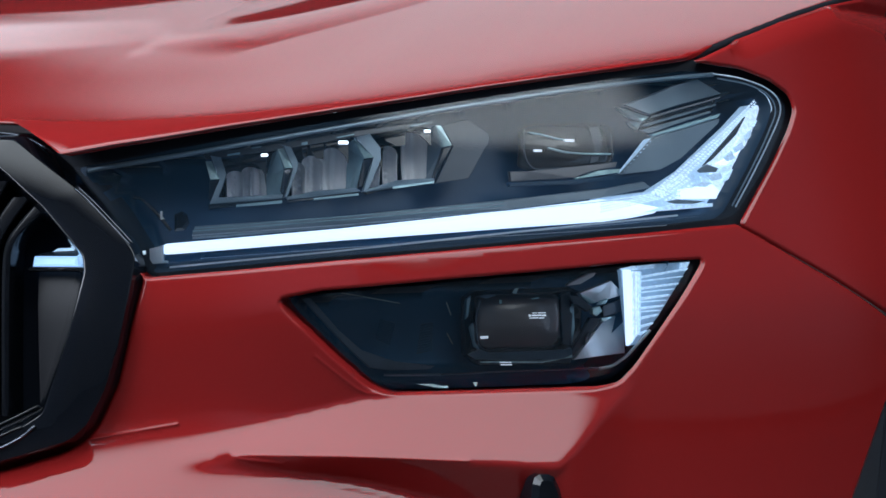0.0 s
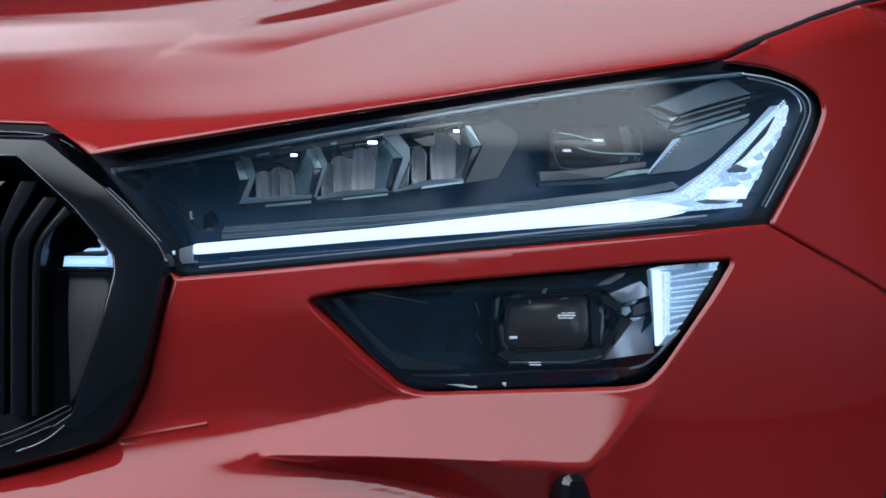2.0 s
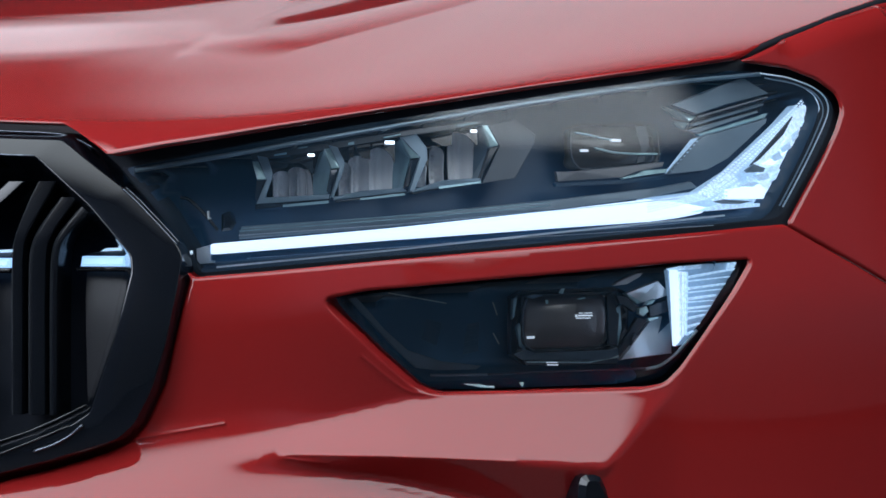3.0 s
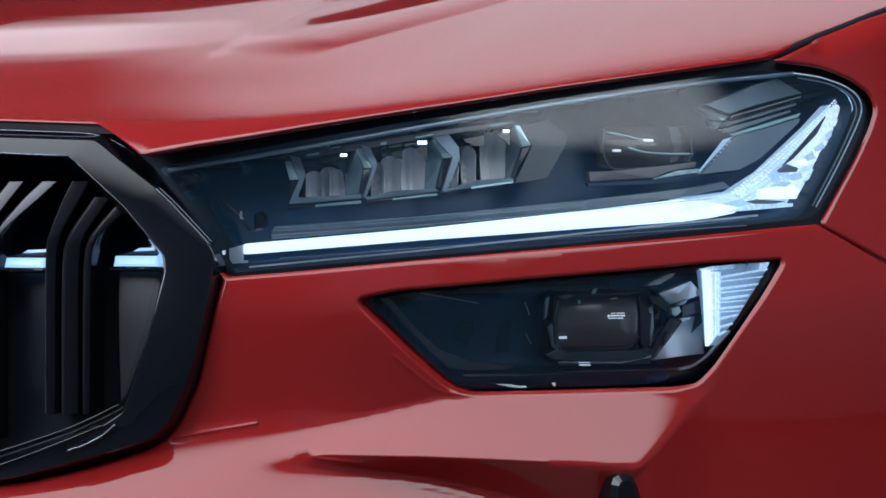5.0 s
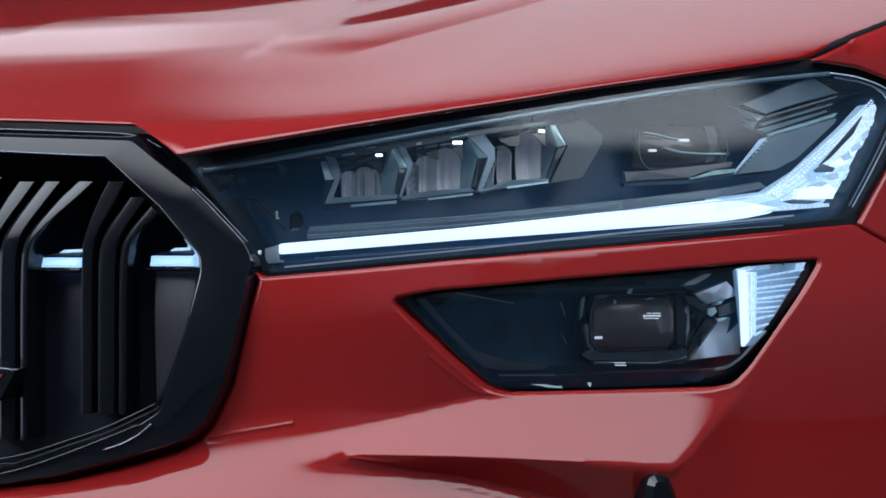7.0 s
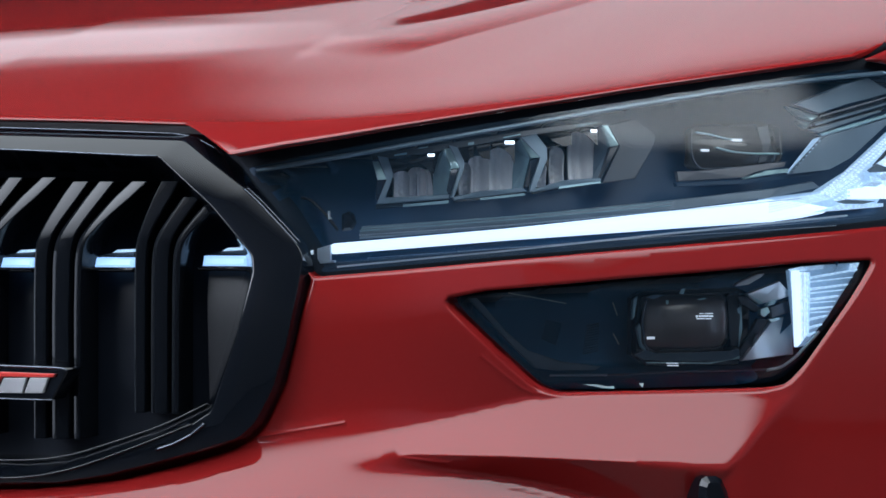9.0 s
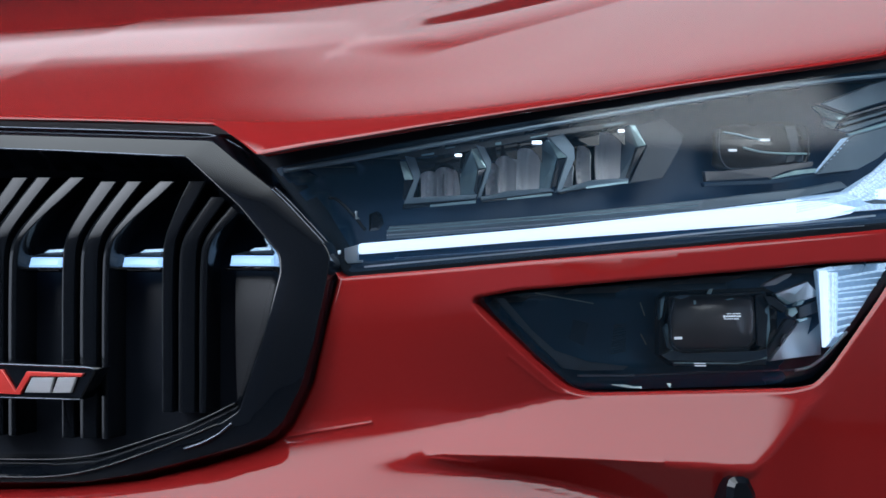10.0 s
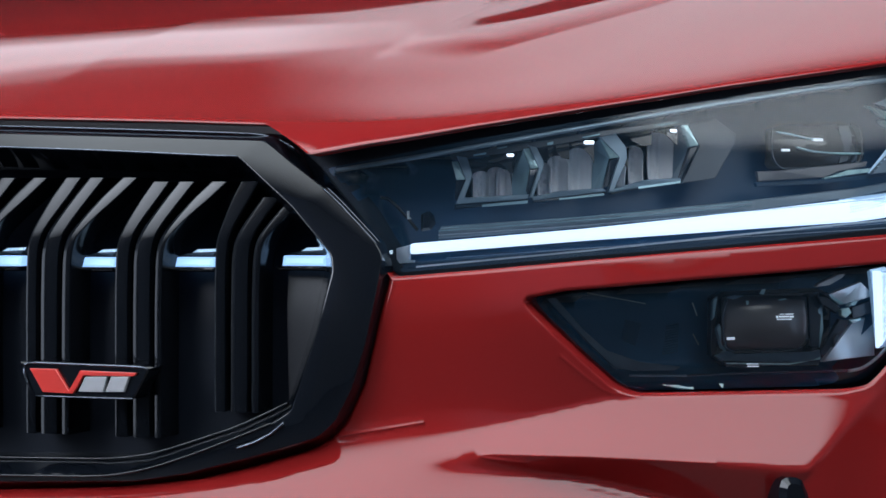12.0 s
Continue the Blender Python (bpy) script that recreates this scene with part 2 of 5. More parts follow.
def block(low, high, bevel=0.0):
    bm = bmesh.new()
    bmesh.ops.create_cube(bm, size=1)
    for v in bm.verts:
        v.co = [l + (c + 0.5) * (h - l) for c, l, h in zip(v.co, low, high)]
    if bevel:
        bmesh.ops.bevel(bm, geom=list(bm.edges), offset=bevel, segments=2, affect="EDGES")
    return bm


# ---- the studio ----
# unseen room, added so that its bluish walls tint the car's reflections
for name, low, high, mat in (
    ("floor", (-6, -7, -0.1), (9, 8, 0), DARK_FLOOR), ("ceiling", (-6, -7, 7.0), (9, 8, 7.1), DARK_WALL),
    ("wall_north", (-6, 8, 0), (9, 8.1, 7), GREY_WALL), ("wall_south", (-6, -7.1, 0), (9, -7, 7), DARK_WALL),
    ("wall_west", (-6.1, -7, 0), (-6, 8, 7), PALE_WALL), ("wall_east", (9, -7, 0), (9.1, 8, 7), DARK_WALL),
):
    tagged(part(name, block(low, high), mat, smooth=False), ("unseen matt pale grey studio " if mat is PALE_WALL else "unseen matt dark grey studio ") + name.split("_")[0], name.split("_")[0], kind="structure")


def glow_panel(name, low, high, glow, pairs, label, colour=(1.0, 0.97, 0.93)):
    """A diffusing screen lit from behind. Each pair of ramps, across and along it, is one soft patch of light; the brightest counts."""
    m = bpy.data.materials.new(name)
    m.use_nodes = True
    nodes, links = m.node_tree.nodes, m.node_tree.links
    p = nodes["Principled BSDF"]
    p.inputs["Base Color"].default_value = (0.12, 0.12, 0.12, 1)
    place, split = nodes.new("ShaderNodeTexCoord"), nodes.new("ShaderNodeSeparateXYZ")
    links.new(place.outputs["Generated"], split.inputs[0])

    def ramp(stops, source):
        r = nodes.new("ShaderNodeValToRGB")
        r.color_ramp.interpolation = "EASE"
        for k, (at, v) in enumerate(stops):
            el = r.color_ramp.elements[k] if k < 2 else r.color_ramp.elements.new(at)
            el.position, el.color = at, (v, v, v, 1)
        links.new(source, r.inputs[0])
        return r.outputs[0]

    def join(operation, a, c):
        n = nodes.new("ShaderNodeMath")
        n.operation = operation
        for socket, v in zip(n.inputs, (a, c)):
            if isinstance(v, float):
                socket.default_value = v
            else:
                links.new(v, socket)
        return n.outputs[0]
    up = split.outputs[1 if high[1] - low[1] > 1 else 2]
    patches = [join("MULTIPLY", ramp(across, split.outputs[0]), ramp(along, up)) for across, along in pairs]
    total = patches[0]
    for patch in patches[1:]:
        total = join("MAXIMUM", total, patch)
    links.new(join("MULTIPLY", total, glow), p.inputs["Emission Strength"])
    p.inputs["Emission Color"].default_value = (*colour, 1)
    return tagged(part(name, block(low, high), m, smooth=False), label, "light screen", kind="structure")


screen = glow_panel("light_screen", (-3.2, -0.05, 2.75), (3.4, 0.05, 6.6), 1.75, (
    (((0.0, 0.9), (0.40, 1.0), (0.47, 0.65), (0.53, 0.0)), ((0.0, 0.0), (0.03, 0.27), (0.07, 0.78), (0.19, 0.78), (0.24, 0.30), (0.29, 0.03), (0.36, 0.0), (1.0, 0.0))),
    (((0.375, 0.0), (0.46, 0.9), (0.53, 1.0), (1.0, 0.95)), ((0.0, 0.38), (0.05, 0.42), (0.20, 0.44), (0.25, 0.43), (0.30, 0.39), (0.36, 0.28), (0.46, 0.10), (0.7, 0.0))),
), "large glowing studio light screen behind the car", (1.0, 0.98, 0.90))
screen.matrix_world = pose(-1.5, 4.28, 0, 0, 0, 25)
glow_panel("light_ceiling", (-1.8, -3.3, 3.4), (5.8, 1.0, 3.5), 3.8, (
    (((0.0, 0.0), (0.12, 1.0), (0.85, 1.0), (1.0, 0.0)), ((0.0, 0.0), (0.42, 1.0), (0.88, 1.0), (1.0, 0.0))),
), "large glowing studio light screen overhead", (1.0, 0.98, 0.88))
side = glow_panel("light_side", (-7.0, -0.05, 0.05), (7.0, 0.05, 6.65), 0.12, (
    (((0.0, 0.6), (0.12, 1.0), (0.70, 1.0), (0.9, 0.1), (1.0, 0.0)), ((0.0, 0.3), (0.10, 1.0), (1.0, 1.0))),
), "wide dim studio light screen beside the car", (0.72, 0.86, 1.0))
side.matrix_world = pose(8.0, 0.3, 0, 0, 0, 90)
# unseen bluish fill, added to tint the corner's reflections
glow_panel("light_corner", (0.0, -6.9, 0.05), (8.0, -6.8, 6.65), 0.27, (
    (((0.0, 0.0), (0.25, 0.08), (0.65, 0.9), (1.0, 1.0)), ((0.0, 0.5), (0.2, 1.0), (1.0, 1.0))),
), "wide dim fill screen added in front of the car", (0.72, 0.86, 1.0))
# unseen key screen, added to light the ribs and the front
key = glow_panel("light_front", (-1.7, -0.05, 1.75), (1.7, 0.05, 4.0), 18.0, (
    (((0.0, 0.5), (0.2, 1.0), (0.68, 1.0), (1.0, 0.05)), ((0.0, 0.0), (0.3, 0.35), (0.8, 1.0), (1.0, 1.0))),
), "tall glowing fill screen added in front of the car")
key.matrix_world = pose(-1.8, -4.6, 0, 0, 0, -25)

# ---- the car ----
car = tagged(new("car"), "glossy red car with lit headlights and gloss black grille", "car")

SEAL = [(0.9722, 0.9838), (1.0263, 0.9761), (1.0643, 0.9677), (1.0884, 0.9568), (1.0912, 0.9439), (1.0765, 0.9270), (1.0478, 0.9018), (1.0190, 0.8774), (0.9897, 0.8527), (0.9519, 0.8504), (0.8694, 0.8450), (0.7495, 0.8373), (0.6423, 0.8297), (0.5616, 0.8228), (0.5050, 0.8183), (0.4869, 0.8365), (0.4585, 0.8709), (0.4182, 0.9118), (0.4351, 0.9090), (0.5614, 0.9276), (0.7416, 0.9541)]
INNER = [(0.05, 0.27), (0.9, 0.3), (0.96, 0.42), (1.02, 0.6), (1.08, 0.7), (1.2, 0.8), (1.5, 0.9), (1.5, 1.03), (1.0, 0.93), (0.4, 0.88), (0.05, 0.9)]
BUMPER = [(0.0694, 0.6599), (0.2155, 0.6671), (0.3058, 0.6727), (0.3700, 0.6807), (0.4113, 0.6910), (0.4507, 0.7032), (0.4654, 0.7109), (0.4745, 0.7218), (0.4878, 0.7488), (0.4955, 0.7794), (0.5054, 0.8204), (0.4980, 0.8293), (0.5061, 0.8211), (0.5618, 0.8255), (0.6398, 0.8323), (0.7438, 0.8400), (0.8607, 0.8477), (0.9406, 0.8532), (0.9746, 0.8550), (1.0254, 0.8320), (1.1093, 0.7963), (1.1398, 0.7828), (1.1900, 0.7550), (1.1388, 0.7118), (1.0916, 0.6417), (1.0600, 0.5500), (1.0000, 0.4000), (0.9000, 0.2700), (0.5000, 0.2500), (0.0700, 0.2500)]
# lines of the bumper's relief, (s, z, out): foot of the upper face, edge of the shelf, hollow under it
FACE_FOOT = [(0.2096, 0.6712, -0.0100), (0.3008, 0.6756, -0.0100), (0.4077, 0.6889, -0.0100), (0.4478, 0.6988, -0.0090), (0.4838, 0.7041, -0.0090), (0.5226, 0.7107, -0.0100), (0.5615, 0.7181, -0.0110), (0.6007, 0.7254, -0.0130), (0.6368, 0.7338, -0.0150), (0.6633, 0.7400, -0.0160), (0.8284, 0.7389, 0.0000), (0.9011, 0.7362, 0.0000)]
SHELF_EDGE = [(0.2183, 0.6666, 0.0040), (0.3080, 0.6714, 0.0040), (0.4129, 0.6832, 0.0050), (0.4573, 0.6894, 0.0070), (0.4879, 0.6934, 0.0090), (0.5255, 0.6996, 0.0120), (0.5673, 0.7034, 0.0140), (0.6734, 0.6996, 0.0130), (0.7869, 0.6887, 0.0200), (0.8858, 0.6744, 0.0200)]
HOLLOW = [(0.2245, 0.6623, 0.0140), (0.3130, 0.6668, 0.0140), (0.4163, 0.6770, 0.0150), (0.4598, 0.6816, 0.0160), (0.4894, 0.6849, 0.0160), (0.5256, 0.6922, 0.0130), (0.5692, 0.6938, 0.0030), (0.6468, 0.6841, -0.0060), (0.7033, 0.6677, -0.0060), (0.8032, 0.6458, 0.0020), (0.8996, 0.6347, 0.0020)]
CORNER = [(0.6510, 0.7586), (0.6883, 0.7935), (0.7121, 0.8205), (0.7382, 0.8559), (0.7932, 0.9027), (0.8251, 0.9370), (0.8378, 0.9471)]


def eased(line, low, high, run):
    """A line through given places, its kinks eased over run metres."""
    p = np.array(line)
    t = np.arange(low - run, high + run, 0.002)
    k = np.hanning(int(run / 0.002) | 1)
    k /= k.sum()
    n = len(k) // 2
    cols = [np.interp(t, p[:, 0], p[:, c]) for c in range(1, p.shape[1])]
    return np.stack([t[n:-n]] + [np.convolve(c, k, "valid") for c in cols], -1)


FACE_FOOT, SHELF_EDGE, HOLLOW = [eased(line, 0.0, 1.3, 0.09) for line in (FACE_FOOT, SHELF_EDGE, HOLLOW)]
CORNER = eased(CORNER, 0.0, 1.2, 0.04)


def upper_relief(s, z):
    """How far the bumper's front stands out: an upper face that falls in, a shelf, a hollow and a belly."""
    def along(line, k):
        return np.interp(s, line[:, 0], line[:, k])
    heights = [0.02 + 0 * s, along(HOLLOW, 1) - 0.30, along(HOLLOW, 1) - 0.055, along(HOLLOW, 1), along(SHELF_EDGE, 1), along(FACE_FOOT, 1), 0.806 + 0 * s, 1.2 + 0 * s]
    d = along(HOLLOW, 2)
    outs = [d - 0.05, d - 0.01, d + 0.036, d, along(SHELF_EDGE, 2), along(FACE_FOOT, 2), 0 * s, 0 * s]
    val = 0 * s
    for a, c, o, q in zip(heights, heights[1:], outs, outs[1:]):
        t = (z - a) / np.maximum(c - a, 1e-4)
        val = np.where((t >= 0) & (t < 1), o + (q - o) * t, val)
    return val


fold = CORNER[(CORNER[:, 0] > 0.651) & (CORNER[:, 0] < 0.838)]
SIDE_S = np.linspace(0.70, 1.30, 301)
SIDE_OUT = upper_relief(SIDE_S, np.interp(SIDE_S, fold[:, 1], fold[:, 0]))
SIDE_OUT = np.convolve(np.pad(SIDE_OUT, 12, "edge"), np.hanning(25) / np.hanning(25).sum(), "valid")


def relief(s, z):
    """The front's relief, which meets the bumper's upright side in one sharp slanting fold."""
    t = np.clip((np.interp(z, CORNER[:, 0], CORNER[:, 1]) - s) / (0.004 + 0.3 * np.clip(0.648 - z, 0, 1)) + 0.5, 0, 1)
    return upper_relief(s, z) * t + np.interp(s, SIDE_S, SIDE_OUT) * (1 - t)


crisp, broad = softened(relief, 0.0022), softened(relief, 0.013)


# sharp little ridges in the paint: (line, height, half width)
BEADS = [
    (np.array([(0.4680, 0.7210), (0.4629, 0.7120), (0.4660, 0.7121), (0.5284, 0.7228)]), 0.0009, 0.0009),
    (np.array([(0.6231, 0.7674), (0.6398, 0.7541), (0.6527, 0.7447), (0.6600, 0.7414), (0.6817, 0.7394)]), 0.0006, 0.0012),
    (np.array([(0.5985, 0.6972), (0.5763, 0.7001), (0.5690, 0.7015), (0.5681, 0.7026), (0.5763, 0.7033), (0.6352, 0.7016), (0.7237, 0.6957)]), 0.0008, 0.0011),
]


def open_gap(line, s, z):
    """Distance from an open line."""
    best = np.full(np.shape(s), 9.0)
    for (a, b), (c, d) in zip(line, line[1:]):
        t = np.clip(((s - a) * (c - a) + (z - b) * (d - b)) / ((c - a) ** 2 + (d - b) ** 2), 0, 1)
        best = np.minimum(best, np.hypot(s - a - t * (c - a), z - b - t * (d - b)))
    return best


def skin_relief(s, z):
    """Crisp folds at the corner, broad soft ones below the grille, and the ridges."""
    t = np.clip((s - 0.50) / 0.15, 0, 1)
    t = t * t * (3 - 2 * t)
    val = crisp(s, z) * t + broad(s, z) * (1 - t)
    for line, high, wide in BEADS:
        val = val + high * np.exp(-(open_gap(line, s, z) / wide) ** 2)
    return val


def beside(line, off):
    """An open line in even steps, moved aside by off metres."""
    run = np.r_[0, np.cumsum(np.hypot(*np.diff(line, axis=0).T))]
    t = np.linspace(0, run[-1], int(run[-1] / 0.002) + 2)
    p = np.stack([np.interp(t, run, line[:, k]) for k in (0, 1)], -1)
    d = np.gradient(p, axis=0)
    d /= np.linalg.norm(d, axis=1)[:, None]
    return p + np.stack([-d[:, 1], d[:, 0]], -1) * off


FOG_HOLE = [(0.5963, 0.8065), (0.6235, 0.8116), (0.7209, 0.8189), (0.8101, 0.8243), (0.8635, 0.8279), (0.9325, 0.8297), (0.9292, 0.8244), (0.8941, 0.7878), (0.8645, 0.7547), (0.8503, 0.7432), (0.8305, 0.7404), (0.6758, 0.7405), (0.6613, 0.7459), (0.6352, 0.7676), (0.6040, 0.7969)]
FENDER = [(0.9582, 0.9771), (1.0104, 0.9737), (1.0449, 0.9656), (1.0667, 0.9548), (1.0690, 0.9429), (1.0558, 0.9272), (1.0293, 0.9028), (1.0023, 0.8790), (0.9763, 0.8546), (1.0257, 0.8329), (1.1095, 0.7972), (1.1400, 0.7850), (1.2000, 0.7660), (1.2600, 0.8000), (1.3400, 0.8650), (1.4400, 0.8850), (1.6000, 0.8800), (1.6000, 1.0700), (1.4000, 1.0660), (1.1733, 1.0317), (1.0910, 1.0145), (1.0097, 0.9929), (0.9706, 0.9801)]
edge = np.array(CORNER)
rise = np.linspace(0.655, 0.835, 110)
fold_lines = [np.stack([np.interp(rise, edge[:, 0], edge[:, 1]) + k, rise], -1) for k in (-0.007, -0.0045, -0.0022, 0.0, 0.0022, 0.0045, 0.007)]
foot_run = np.linspace(0.46, 0.80, 140)
fold_lines += [np.stack([foot_run, np.interp(foot_run, FACE_FOOT[:, 0], FACE_FOOT[:, 1]) + k], -1) for k in (-0.010, -0.0065, -0.0035)]
fold_lines += [beside(line, k * wide) for line, high, wide in BEADS for k in (-1.6, -0.8, 0.0, 0.8, 1.6)]
bumper = part("bumper", sheet_mesh(rounded(BUMPER, 0.004), on_skin(skin_relief), [rounded(FOG_HOLE, 0.006)], 0.0031, 0.003, 0.02, lines=fold_lines, coarse_below=0.63), RED, car)
SHOULDER = np.array([(0.9706, 0.9801), (1.0000, 0.9801), (1.0097, 0.9929), (1.0910, 1.0145), (1.1733, 1.0317)])


def fender_roll(s, z):
    """The fender rolls over into its upper edge beside the hood."""
    d = np.abs(z - np.interp(s, SHOULDER[:, 0], SHOULDER[:, 1]))
    t = np.clip((s - 1.0) / 0.03, 0, 1)
    return -0.45 * np.clip(0.020 - d, 0, 1) ** 2 / 0.020 * t * t * (3 - 2 * t)


fender = part("fender", sheet_mesh(rounded(FENDER, 0.006), on_skin(fender_roll), (), 0.005, 0.003, 0.02), RED, car)

# hood: a nose line, from which the centre and the flank rise each with its own slope
NOSE = [(0.0000, 0.9360), (0.1900, 0.9336), (0.4085, 0.9275), (0.4400, 0.9250), (0.4800, 0.9240), (0.5615, 0.9292), (0.6472, 0.9405), (0.7379, 0.9535), (0.8362, 0.9670), (0.9627, 0.9840), (1.3000, 1.0300)]
NOSE_S, NOSE_Z = zip(*NOSE)
BACK = np.linspace(-0.06, 1.3, 1361)


def nose(s):
    """Height of the hood's front edge: it kinks at the crease and rises along the lamp."""
    t = np.arange(0.36, 1.36, 0.002)
    k = np.hanning(33) / np.hanning(33).sum()
    rise = np.cumsum(np.interp(t, (0.4085, 0.60, 0.75), (0.0, 0.10, 0.135))) * 0.002
    beyond = np.where(t < 0.75, 0.9275 + rise - np.interp(0.4085, t, rise), np.interp(t, NOSE_S, NOSE_Z))
    return np.where(s < 0.4085, np.interp(s, NOSE_S, NOSE_Z), np.interp(s, t[16:-16], np.convolve(beyond, k, "valid")))


def slope_curve(backs, degrees):
    t = np.tan(np.radians(np.interp(BACK, backs, degrees)))
    h = np.r_[0, np.cumsum(t[:-1] * 0.001)]
    return h - np.interp(0, BACK, h)


CENTRE = slope_curve((-0.06, -0.004, 0.004, 0.02, 0.06, 0.12, 0.16, 0.24, 0.33, 0.42, 0.7, 1.3), (40, 34, 24, 21, 20.5, 19, 17, 14.5, 12.5, 12, 9.5, 3))
RIDGE = slope_curve((-0.06, -0.01, 0.0, 0.04, 0.10, 0.2, 0.3, 0.45, 0.7, 1.3), (38, 26, 20, 18.5, 19, 16, 14, 13.3, 10, 3))
FLANK = slope_curve((-0.06, -0.03, 0.0, 0.03, 0.07, 0.15, 0.4, 0.6, 1.3), (36, 30, 18.5, 17, 16, 15.4, 14.6, 11, 2))


# a second fold on the flank, behind which the hood sinks into a shallow valley
FOLD_START, FOLD_RUN = np.array((0.4872, 0.1476)), np.array((0.3956, 0.9184))


def valley(s, w):
    along = (s - FOLD_START[0]) * FOLD_RUN[0] + (w - FOLD_START[1]) * FOLD_RUN[1]
    aside = (w - FOLD_START[1]) * FOLD_RUN[0] - (s - FOLD_START[0]) * FOLD_RUN[1]
    d = np.sqrt(np.maximum(aside, 0) ** 2 + 0.0015 ** 2) - 0.0015
    t = np.clip(along / 0.06, 0, 1)
    return 0.12 * d * np.exp(-(d / 0.06) ** 2) * t * t * (3 - 2 * t)


def hood_place(p, drop):
    s, w = p[:, 0], p[:, 1]
    front = skin(s, nose(s), -0.006)
    aside = s - 0.4085 - 0.02 * w
    centre, ridge, flank = [np.interp(w, BACK, k) for k in (CENTRE, RIDGE, FLANK)]
    u, v = np.clip(-aside / 0.30, 0, 1), np.clip(aside / 0.2, 0, 1)
    middle = ridge + (centre - ridge) * (1 - (1 - u) ** 2)
    outer = flank + (ridge - flank) * (1 - v * v * (3 - 2 * v))
    front[:, 1] += w
    front[:, 2] += np.where(aside < 0, middle, outer) - drop + valley(s, w)
    return front


HOOD = [(-0.3500, 0.0000), (0.1895, -0.0001), (0.3303, -0.0004), (0.4066, -0.0022), (0.4278, -0.0184), (0.4599, -0.0439), (0.4940, -0.0361), (0.5724, -0.0246), (0.6537, -0.0156), (0.7416, -0.0093), (0.8396, -0.0089), (0.9598, -0.0087), (0.9719, -0.0002), (1.0054, 0.0352), (1.0658, 0.0942), (1.1297, 0.1361), (1.2200, 0.5000), (1.2400, 1.0000), (-0.3500, 1.0000)]
back = np.linspace(0.004, 0.95, 160)
CREASE = np.stack([0.4085 + 0.02 * back, back], -1)
FOLD = FOLD_START + np.linspace(0.0, 0.7, 140)[:, None] * FOLD_RUN
front_edge = np.array([p for p in HOOD if -0.05 < p[1] < -0.005])
run = np.linspace(0.465, 0.955, 160)
EDGE_ROWS = [np.stack([run, np.interp(run, front_edge[:, 0], front_edge[:, 1]) + k], -1) for k in (0.004, 0.008, 0.012, 0.016, 0.021, 0.026, 0.032, 0.039)]
hood = part("hood", sheet_mesh(rounded(HOOD, 0.003), hood_place, (), 0.006, 0.0008, 0.014, (0, 1, -0.1), lines=[CREASE, CREASE - (0.003, 0), CREASE + (0.003, 0), FOLD, FOLD + (0.003, -0.0015), FOLD - (0.003, -0.0015)] + EDGE_ROWS), RED, car)

FRAME_OUT = [(0.0416, 0.9324), (0.1944, 0.9271), (0.4135, 0.9194), (0.4250, 0.9138), (0.4481, 0.8960), (0.4971, 0.8439), (0.5050, 0.8288), (0.5054, 0.8204), (0.4955, 0.7794), (0.4878, 0.7488), (0.4745, 0.7218), (0.4654, 0.7109), (0.4507, 0.7032), (0.4113, 0.6910), (0.3700, 0.6807), (0.3058, 0.6727), (0.2155, 0.6671), (0.0694, 0.6599)]
FRAME_RIDGE = [(0.0528, 0.9259), (0.2031, 0.9209), (0.4085, 0.9140), (0.4609, 0.8792), (0.4964, 0.8442), (0.5014, 0.8359), (0.4980, 0.8103), (0.4915, 0.7763), (0.4820, 0.7459), (0.4705, 0.7237), (0.4588, 0.7131), (0.4114, 0.6985), (0.3667, 0.6863), (0.3290, 0.6795), (0.2230, 0.6745), (0.0790, 0.6676)]
FRAME_IN = [(0.0484, 0.9164), (0.1995, 0.9121), (0.3931, 0.9032), (0.4351, 0.8688), (0.4658, 0.8363), (0.4674, 0.8249), (0.4584, 0.7830), (0.4408, 0.7311), (0.4268, 0.7219), (0.3841, 0.7045), (0.3423, 0.6892), (0.3079, 0.6819), (0.2180, 0.6793), (0.0727, 0.6726)]
FRAME_OPEN = [(0.0241, 0.8996), (0.1806, 0.8954), (0.3600, 0.8923), (0.3874, 0.8874), (0.4502, 0.8373), (0.4522, 0.8276), (0.4446, 0.7886), (0.4269, 0.7327), (0.3920, 0.7161), (0.3485, 0.7018), (0.3218, 0.6933), (0.2901, 0.6893), (0.1967, 0.6868), (0.0454, 0.6801)]


